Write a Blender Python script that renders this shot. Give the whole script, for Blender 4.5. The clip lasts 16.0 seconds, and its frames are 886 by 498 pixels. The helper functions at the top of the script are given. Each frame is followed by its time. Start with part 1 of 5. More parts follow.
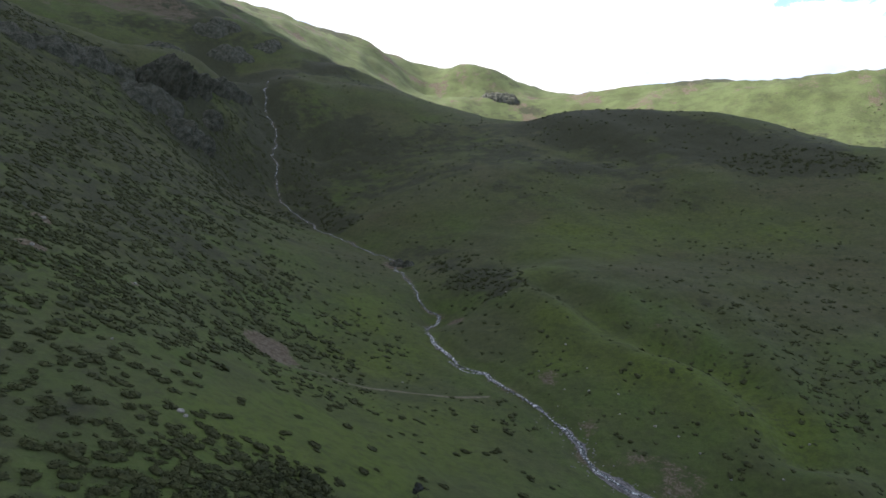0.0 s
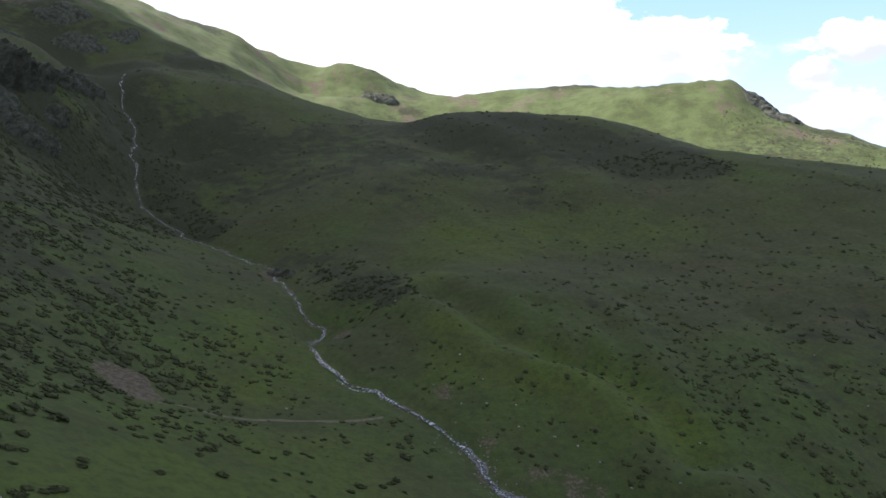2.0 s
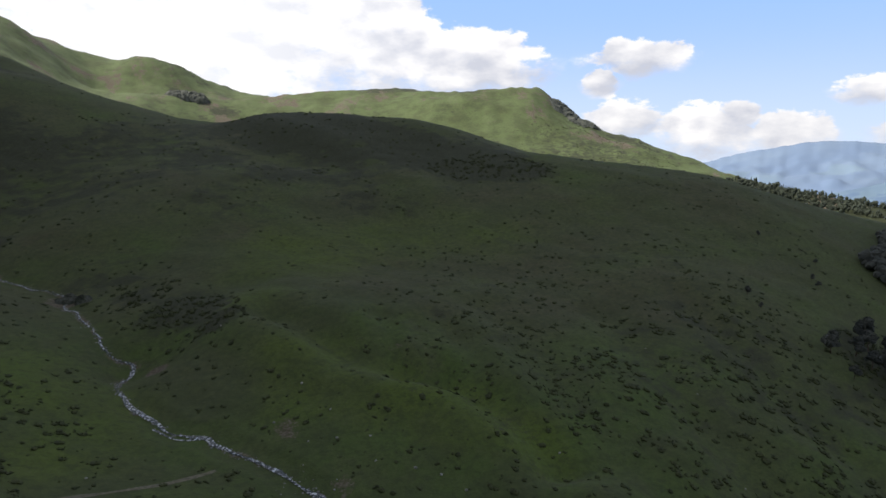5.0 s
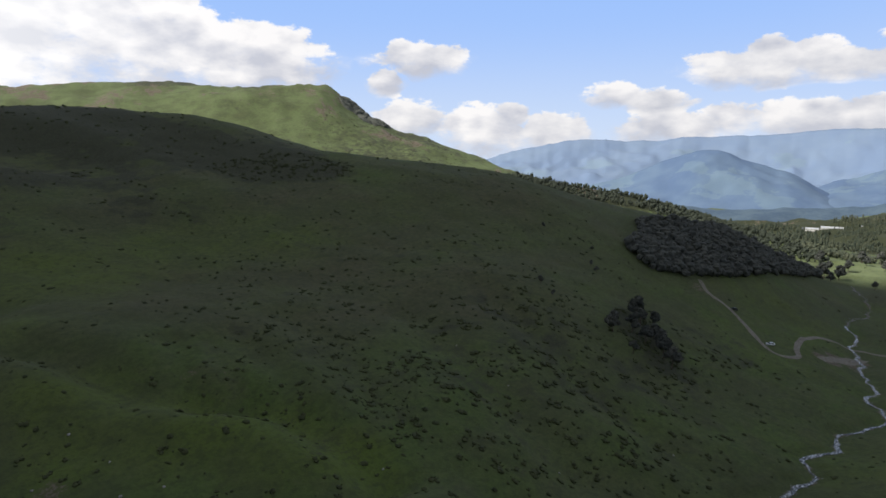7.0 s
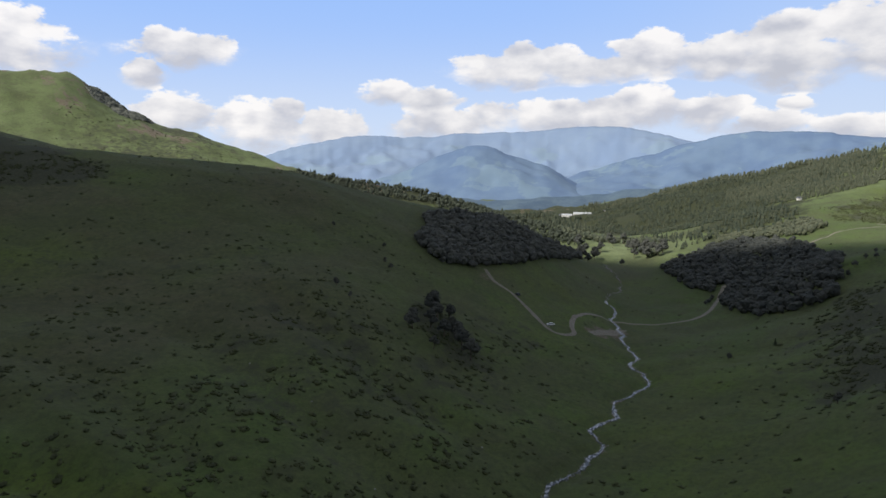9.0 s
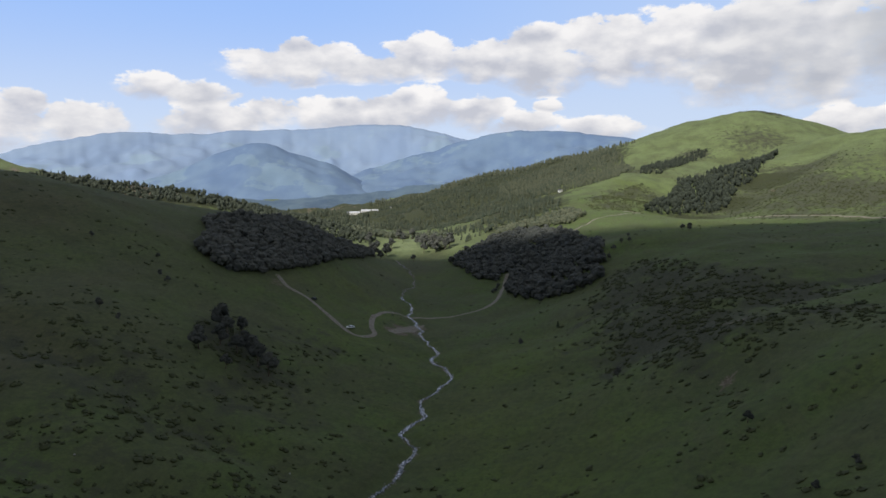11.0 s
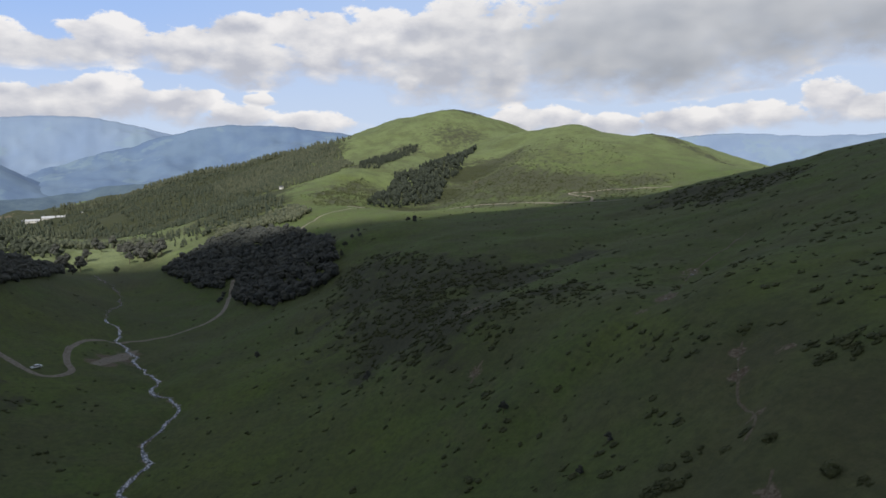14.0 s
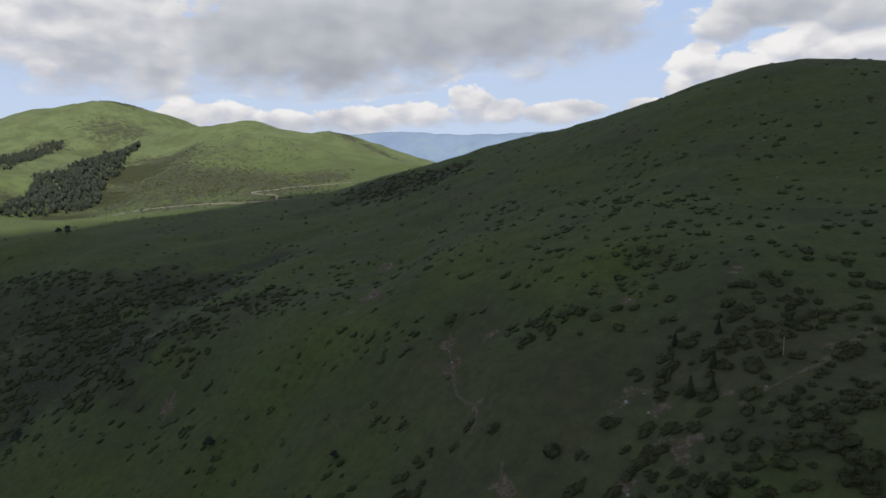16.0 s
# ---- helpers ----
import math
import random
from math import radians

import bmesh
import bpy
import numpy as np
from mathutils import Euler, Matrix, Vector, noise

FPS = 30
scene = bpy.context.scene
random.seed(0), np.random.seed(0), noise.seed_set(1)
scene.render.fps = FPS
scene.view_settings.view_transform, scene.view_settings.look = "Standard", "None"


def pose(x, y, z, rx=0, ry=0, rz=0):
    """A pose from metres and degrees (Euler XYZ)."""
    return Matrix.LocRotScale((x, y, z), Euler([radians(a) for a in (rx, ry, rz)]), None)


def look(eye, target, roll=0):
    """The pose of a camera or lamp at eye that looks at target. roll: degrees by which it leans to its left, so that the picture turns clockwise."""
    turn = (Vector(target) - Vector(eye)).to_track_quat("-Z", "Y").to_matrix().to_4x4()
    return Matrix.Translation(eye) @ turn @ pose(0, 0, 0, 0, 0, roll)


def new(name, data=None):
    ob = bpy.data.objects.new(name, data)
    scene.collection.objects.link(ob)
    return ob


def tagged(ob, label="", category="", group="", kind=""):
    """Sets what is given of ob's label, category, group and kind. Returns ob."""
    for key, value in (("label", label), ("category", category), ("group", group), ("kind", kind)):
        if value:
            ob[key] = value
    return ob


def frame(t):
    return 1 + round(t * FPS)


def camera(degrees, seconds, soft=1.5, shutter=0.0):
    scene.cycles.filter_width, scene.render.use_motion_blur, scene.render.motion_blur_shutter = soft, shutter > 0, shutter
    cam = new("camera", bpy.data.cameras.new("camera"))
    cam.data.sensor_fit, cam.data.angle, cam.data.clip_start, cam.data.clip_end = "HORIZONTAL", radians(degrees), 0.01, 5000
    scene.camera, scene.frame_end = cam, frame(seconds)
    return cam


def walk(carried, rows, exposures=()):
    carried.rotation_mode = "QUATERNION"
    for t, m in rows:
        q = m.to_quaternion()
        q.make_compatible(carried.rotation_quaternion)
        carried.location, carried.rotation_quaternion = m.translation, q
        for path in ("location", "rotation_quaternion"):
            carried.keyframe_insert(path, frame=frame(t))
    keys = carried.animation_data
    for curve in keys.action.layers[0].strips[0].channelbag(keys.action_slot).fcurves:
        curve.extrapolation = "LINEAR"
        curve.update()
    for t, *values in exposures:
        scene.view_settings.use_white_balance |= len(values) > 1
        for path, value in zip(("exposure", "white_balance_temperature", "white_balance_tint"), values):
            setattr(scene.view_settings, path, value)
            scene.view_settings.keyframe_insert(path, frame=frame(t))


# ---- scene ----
cam = camera(70.9, 16.0, soft=1.6)
METRES, EYE, TILT, LEAN, TURN = 100.0, 110.0, -9.4, 0.0, 0.0
ROWS = [
    (0.0, 0.0, 0.0, 0.0, 0.0, 0.0, -0.0),
    (0.5, -0.003, 0.0337, 0.006, -1.16, 0.01, 0.05),
    (1.0, -0.0062, 0.0632, 0.0112, -3.05, 0.02, 0.29),
    (1.5, -0.0088, 0.0942, 0.0166, -6.3, 0.02, 0.75),
    (2.0, -0.0126, 0.1291, 0.0235, -10.88, -0.04, 1.35),
    (2.5, -0.0156, 0.1579, 0.0288, -14.68, -0.11, 1.86),
    (3.0, -0.0192, 0.1895, 0.0342, -17.69, -0.16, 2.25),
    (5.5, -0.0067, 0.3381, 0.0607, -31.16, -0.86, 4.39),
    (6.0, 0.0016, 0.3659, 0.0663, -36.53, -1.35, 5.18),
    (6.5, 0.0135, 0.3964, 0.0712, -40.99, -1.81, 5.84),
    (7.0, 0.0296, 0.4233, 0.0748, -45.67, -2.37, 6.5),
    (7.5, 0.0458, 0.4496, 0.0795, -50.48, -3.02, 7.13),
    (8.0, 0.0673, 0.4784, 0.0842, -55.96, -3.84, 7.76),
    (10.5, 0.1921, 0.5785, 0.0978, -79.77, -7.71, 9.33),
    (11.0, 0.223, 0.5937, 0.0994, -85.4, -8.69, 9.42),
    (11.5, 0.2529, 0.6051, 0.1007, -90.7, -9.6, 9.37),
    (12.0, 0.2831, 0.6138, 0.1011, -96.35, -10.58, 9.29),
    (12.5, 0.3085, 0.6223, 0.1032, -99.91, -11.25, 9.21),
    (13.0, 0.3379, 0.6246, 0.1025, -101.05, -11.51, 9.25),
    (13.5, 0.3703, 0.6238, 0.1004, -105.39, -12.26, 9.06),
    (14.0, 0.3995, 0.6235, 0.1011, -111.15, -13.21, 8.68),
    (14.5, 0.4303, 0.6188, 0.1002, -117.43, -14.19, 8.16),
    (15.0, 0.4587, 0.6131, 0.0994, -124.59, -15.23, 7.44),
    (15.5, 0.4852, 0.6044, 0.0979, -132.41, -16.25, 6.58),
    (16.0, 0.5104, 0.5941, 0.0961, -139.98, -17.14, 5.6),
]
walk(cam, [(t, pose(0, 0, EYE, TILT, LEAN, TURN) @ pose(METRES * x, METRES * y, METRES * z, 90 + pitch, roll, yaw)) for t, x, y, z, yaw, pitch, roll in ROWS],
     exposures=[(0.0, 0.88), (3.0, 0.62), (5.5, 0.17), (8.0, 0.08), (11.0, 0.05), (16.0, -0.07)])

# ---- light ----
SUN_AZ, SUN_EL = -58.0, 46.0          # degrees: clockwise from +y, and up
TO_SUN = Vector((math.sin(radians(SUN_AZ)) * math.cos(radians(SUN_EL)), math.cos(radians(SUN_AZ)) * math.cos(radians(SUN_EL)), math.sin(radians(SUN_EL))))
sun = new("sun", bpy.data.lights.new("sun", "SUN"))
sun.data.energy, sun.data.angle, sun.data.color = 5.0, radians(1.6), (1.0, 0.97, 0.91)
SKY = 0.115                            # the clear sky's strength
sun.matrix_world = look(TO_SUN * 900, (0, 0, 0))


class Net:
    """A small helper for wiring nodes."""

    def __init__(self, tree):
        self.tree, self.nodes, self.links = tree, tree.nodes, tree.links

    def put(self, kind, **sets):
        n = self.nodes.new(kind)
        for k, v in sets.items():
            if k == "ins":
                for i, value in v.items():
                    if isinstance(value, bpy.types.NodeSocket):
                        self.links.new(value, n.inputs[i])
                    else:
                        n.inputs[i].default_value = value
            elif k == "operation":
                n.operation = v
            elif k == "blend":
                n.blend_type = v
            elif k == "data":
                n.data_type = v
            elif k == "clamp":
                n.use_clamp = v
        return n

    def math(self, op, a, b=0.0, c=0.0, clamp=False):
        return self.put("ShaderNodeMath", operation=op, clamp=clamp, ins={0: a, 1: b, 2: c}).outputs[0]

    def vec(self, op, a, b=(0, 0, 0)):
        n = self.put("ShaderNodeVectorMath", operation=op, ins={0: a, 1: b})
        return n.outputs["Value"] if op in ("DOT_PRODUCT", "LENGTH", "DISTANCE") else n.outputs[0]

    def mix(self, f, a, b, blend="MIX"):
        n = self.put("ShaderNodeMix", data="RGBA", blend=blend, ins={0: f, 6: a, 7: b})
        return n.outputs[2]

    def step(self, value, low, high):
        n = self.nodes.new("ShaderNodeMapRange")
        n.interpolation_type = "SMOOTHSTEP"
        self.links.new(value, n.inputs[0])
        n.inputs[1].default_value, n.inputs[2].default_value = low, high
        return n.outputs[0]

    def noise(self, where, scale, detail=4.0, rough=0.55, dim="3D"):
        n = self.nodes.new("ShaderNodeTexNoise")
        n.noise_dimensions = dim
        self.links.new(where, n.inputs["Vector"])
        n.inputs["Scale"].default_value, n.inputs["Detail"].default_value, n.inputs["Roughness"].default_value = scale, detail, rough
        return n.outputs[0]


# the sky: clear blue with banks of cumulus, brightest towards the sun
# cloud masses: azimuth, elevation, half width, half height in degrees, greyness
PUFFS = {
    "bright bank towards the sun": [(-10.9, 13.1, 7.1, 3.1, 0), (-1.2, 11.5, 9.4, 5.9, 0), (0.4, 8.0, 4.9, 4.2, 0), (5.9, 8.1, 4.8, 4.3, 0), (8.7, 10.9, 9.2, 6.3, 0), (12.2, 9.5, 5.8, 4.7, 0), (17.6, 11.0, 5.9, 5.7, 0), (21.9, 8.2, 3.3, 3.3, 0), (21.9, 9.9, 3.4, 4.6, 0), (31.1, 7.8, 4.4, 2.5, 0), (41.0, 5.9, 1.4, 1.3, 0), (42.3, 9.0, 1.3, 0.8, 0), (43.0, 3.0, 2.8, 1.5, 0.1), (43.8, 8.1, 3.6, 1.4, 0.1), (50.1, 2.0, 3.7, 2.0, 0)],
    "heaps beyond the plateau": [(51.9, 3.1, 1.7, 1.2, 0), (55.7, 1.8, 2.9, 1.5, 0.1), (61.2, 4.9, 2.1, 1.0, 0.1), (64.6, 4.2, 2.8, 1.1, 0.2), (65.6, 2.1, 3.8, 1.4, 0.1), (67.5, 2.4, 2.8, 0.9, 0.1), (70.5, 2.8, 2.4, 1.2, 0), (72.2, 6.9, 4.6, 1.6, 0.15), (72.8, 8.0, 1.8, 1.1, 0), (75.9, 2.8, 3.8, 1.4, 0.1), (76.1, 3.6, 1.4, 0.7, 0), (76.2, 7.8, 1.8, 1.0, 0), (77.3, 6.8, 3.0, 1.2, 0.2), (80.2, 2.6, 2.5, 1.4, 0.1), (80.7, 3.2, 3.1, 1.2, 0.1)],
    "row over the far range": [(81.1, 6.7, 3.0, 1.2, 0.2), (82.2, 4.1, 1.5, 0.9, 0), (83.5, 3.5, 2.9, 1.5, 0), (83.5, 8.7, 1.7, 0.8, 0), (83.8, 7.7, 3.3, 1.8, 0.05), (88.8, 3.1, 2.9, 1.3, 0), (88.8, 7.4, 3.5, 1.6, 0.15), (92.9, 2.1, 3.0, 1.0, 0.1), (93.9, 9.3, 2.2, 1.0, 0), (94.2, 7.3, 4.2, 2.5, 0.2), (94.8, 3.4, 1.4, 0.5, 0.1), (99.3, 1.5, 3.4, 0.9, 0.1), (100.0, 8.2, 4.3, 2.4, 0.15), (101.1, 9.8, 2.0, 1.0, 0), (105.2, 8.5, 4.4, 2.7, 0.15)],
    "upper row": [(105.7, 10.3, 1.7, 0.9, 0), (106.1, 9.5, 2.9, 1.8, 0.1), (107.8, 5.0, 1.2, 0.7, 0), (110.2, 7.0, 5.0, 3.1, 0.35), (112.9, 8.7, 5.5, 3.3, 0.4), (115.0, 6.7, 3.8, 3.3, 0.5), (115.9, 8.7, 1.9, 1.2, 0.1), (117.8, 1.9, 2.6, 0.9, 0.1), (121.0, 2.1, 2.4, 0.9, 0), (124.0, 8.2, 7.9, 3.8, 0.9), (125.5, 1.4, 3.0, 0.9, 0.1), (127.7, 9.1, 9.6, 4.3, 1), (129.9, 7.6, 6.7, 3.6, 1), (131.9, 1.7, 3.8, 1.0, 0.1), (136.9, 9.6, 8.8, 3.9, 1)],
    "white heaps": [(137.4, 2.2, 3.4, 1.0, 0.1), (141.6, 4.1, 1.3, 0.7, 0), (142.2, 3.3, 2.0, 1.5, 0), (145.0, 2.6, 1.9, 1.0, 0.1), (145.1, 10.3, 8.5, 3.8, 1), (149.6, 2.4, 2.8, 0.8, 0.15), (151.1, 10.4, 5.7, 2.7, 0.9), (151.5, 2.8, 2.7, 0.7, 0.15), (157.2, 3.2, 1.6, 0.5, 0.1), (159.8, 4.6, 1.2, 1.0, 0.1), (161.1, 6.1, 2.0, 1.5, 0), (161.5, 7.3, 1.2, 0.7, 0), (162.9, 9.0, 2.1, 1.2, 0.3), (164.4, 5.8, 2.5, 1.3, 0.1), (167.2, 10.2, 5.8, 1.5, 0.7)],
    "low row over the hills": [(167.8, 7.5, 2.7, 1.2, 0), (168.7, 8.1, 1.4, 0.8, 0), (170.6, 6.6, 2.2, 0.9, 0), (172.8, 9.3, 3.8, 1.4, 0.7), (173.4, 6.9, 2.1, 1.2, 0)],
    "rest of the sky": [(25.5, 8.2, 4.2, 3.0, 0), (4, 6.5, 12, 5, 0), (180, 10.5, 7, 2.4, 0.7), (196, 10, 16, 5, 0.5), (232, 12, 16, 6, 0.3), (268, 10, 16, 5, 0.2), (305, 12, 14, 5, 0.2), (330, 9, 12, 5, 0.1)],
}
PUFFS = [spot for area in PUFFS.values() for spot in area]
world = bpy.data.worlds.new("world")
scene.world = world
world.use_nodes = True
net = Net(world.node_tree)
net.nodes.clear()
out = net.put("ShaderNodeOutputWorld")
sky = net.put("ShaderNodeTexSky")
sky.sky_type, sky.sun_disc, sky.sun_elevation, sky.sun_rotation = "NISHITA", False, radians(SUN_EL), radians(SUN_AZ)
sky.altitude, sky.air_density, sky.dust_density = 1600, 1.0, 0.6
way = net.put("ShaderNodeTexCoord").outputs["Generated"]
apart = net.put("ShaderNodeSeparateXYZ", ins={0: way})
azimuth = net.math("MULTIPLY", net.math("ARCTAN2", apart.outputs[0], apart.outputs[1]), 57.2958)
azimuth = net.math("SUBTRACT", azimuth, net.math("MULTIPLY", net.math("LESS_THAN", azimuth, -60.0), -360.0))
rise = net.math("MULTIPLY", net.math("ARCSINE", apart.outputs[2]), 57.2958)
spot = net.put("ShaderNodeCombineXYZ", ins={0: azimuth, 1: rise}).outputs[0]
wide = net.vec("MULTIPLY", spot, (0.55, 1.0, 1.0))
billow = net.noise(wide, 0.55, 9.0, 0.62)
billow_up = net.noise(net.vec("ADD", wide, (-0.25, 0.40, 0.0)), 0.50, 4.0, 0.55)
mass = net.noise(wide, 0.30, 2.0, 0.5)
mass_up = net.noise(net.vec("ADD", wide, (-0.5, 0.9, 0.0)), 0.30, 2.0, 0.5)
field, grey, crown = -9.0, 0.0, -9.0
for a, e, w, h, g in PUFFS:
    d = net.vec("MULTIPLY", net.vec("SUBTRACT", spot, (a, e, 0)), (1 / w, 1 / h, 0))
    f = net.math("SUBTRACT", 1.0, net.vec("DOT_PRODUCT", d, d))
    top = net.math("ADD", f, net.vec("DOT_PRODUCT", d, (0, 0.8, 0)))
    field = net.math("SMOOTH_MAX", field, f, 0.2) if not isinstance(field, float) else f
    crown = net.math("MAXIMUM", crown, top)
    if g:
        grey = net.math("MAXIMUM", grey, net.math("MULTIPLY", net.step(f, -0.9, 0.95), g))
upper = net.math("SUBTRACT", crown, field)                                # how high a spot lies in its own heap
puff = net.math("ADD", net.math("ADD", field, net.math("MULTIPLY_ADD", grey, -0.2, 0.22)), net.math("MULTIPLY", net.math("SUBTRACT", billow, 0.5), net.math("MULTIPLY_ADD", grey, -2.2, 4.6)))
crisp = net.step(upper, -0.5, 0.35)
cover = net.math("ADD", net.math("MULTIPLY", net.step(puff, -0.22, 0.30), crisp), net.math("MULTIPLY", net.step(puff, -1.1, 1.0), net.math("SUBTRACT", 1.0, crisp)))
high = net.math("MULTIPLY", net.step(net.noise(net.vec("MULTIPLY", spot, (0.03, 0.05, 1)), 1.0, 5.0, 0.6), 0.36, 0.52), net.step(rise, 14.0, 26.0))
cover = net.math("MAXIMUM", cover, high)
relief = net.math("MULTIPLY_ADD", net.math("SUBTRACT", billow, billow_up), 1.5, net.math("MULTIPLY_ADD", net.math("SUBTRACT", mass, mass_up), 2.6, net.math("MULTIPLY_ADD", upper, 0.55, 0.50)), clamp=True)
white = net.mix(relief, (0.60, 0.61, 0.67, 1), (1.04, 1.01, 0.98, 1))
white = net.mix(net.math("MULTIPLY", grey, 0.85), white, net.mix(net.math("MULTIPLY_ADD", upper, 0.5, mass, clamp=True), (0.33, 0.355, 0.39, 1), (0.62, 0.64, 0.67, 1)))
white = net.mix(net.math("MULTIPLY", net.step(rise, 16.0, 30.0), 0.85), white, (0.200, 0.233, 0.275, 1))      # the grey underside of the cloud overhead
near_sun = net.step(azimuth, 36.0, 4.0)
white = net.mix(net.math("MULTIPLY", near_sun, 0.5), white, (0.86, 0.86, 0.87, 1))
white = net.mix(1.0, white, net.mix(near_sun, (0.91, 0.91, 0.92, 1), (1.16, 1.15, 1.13, 1)), "MULTIPLY")
clear = net.mix(1.0, sky.outputs[0], (SKY, SKY, 1.12 * SKY, 1), "MULTIPLY")
haze = net.mix(net.step(rise, -1.0, 13.0), (0.60, 0.71, 0.89, 1), (0.33, 0.52, 0.93, 1))     # the pale air low over the mountains
haze = net.mix(net.math("MULTIPLY", net.step(azimuth, 70.0, 125.0), 0.65), haze, (0.57, 0.68, 0.86, 1))
pale = net.mix(net.step(rise, 40.0, 10.0), clear, haze)
shade = net.mix(net.math("MULTIPLY", cover, 0.94), pale, white)
glow = net.put("ShaderNodeBackground", ins={0: shade, 1: 1.0})
net.links.new(glow.outputs[0], out.inputs[0])

# ---- the lie of the land ----
MID = np.array((25.0, 45.0))           # the middle of the sheet of ground


def value_noise(x, y, seed):
    xi, yi = np.floor(x).astype(np.int64), np.floor(y).astype(np.int64)
    fx, fy = x - xi, y - yi
    fx, fy = fx * fx * fx * (fx * (fx * 6 - 15) + 10), fy * fy * fy * (fy * (fy * 6 - 15) + 10)

    def lattice(i, j):
        n = (i * 374761393 + j * 668265263 + seed * 974634777) & 0xFFFFFFFF
        n = ((n ^ (n >> 13)) * 1274126177) & 0xFFFFFFFF
        return ((n ^ (n >> 16)) & 0xFFFF) / 32767.5 - 1.0

    low = lattice(xi, yi) * (1 - fx) + lattice(xi + 1, yi) * fx
    top = lattice(xi, yi + 1) * (1 - fx) + lattice(xi + 1, yi + 1) * fx
    return low * (1 - fy) + top * fy


def fbm(x, y, size, octaves=4, seed=1, rough=0.5):
    total, amp = 0.0, 1.0
    for k in range(octaves):
        total = total + amp * value_noise(x / size + 17.3 * k, y / size - 9.1 * k, seed + k)
        amp, size = amp * rough, size * 0.5
    return total


def smooth(a, b, x):
    t = np.clip((x - a) / (b - a), 0, 1)
    return t * t * (3 - 2 * t)


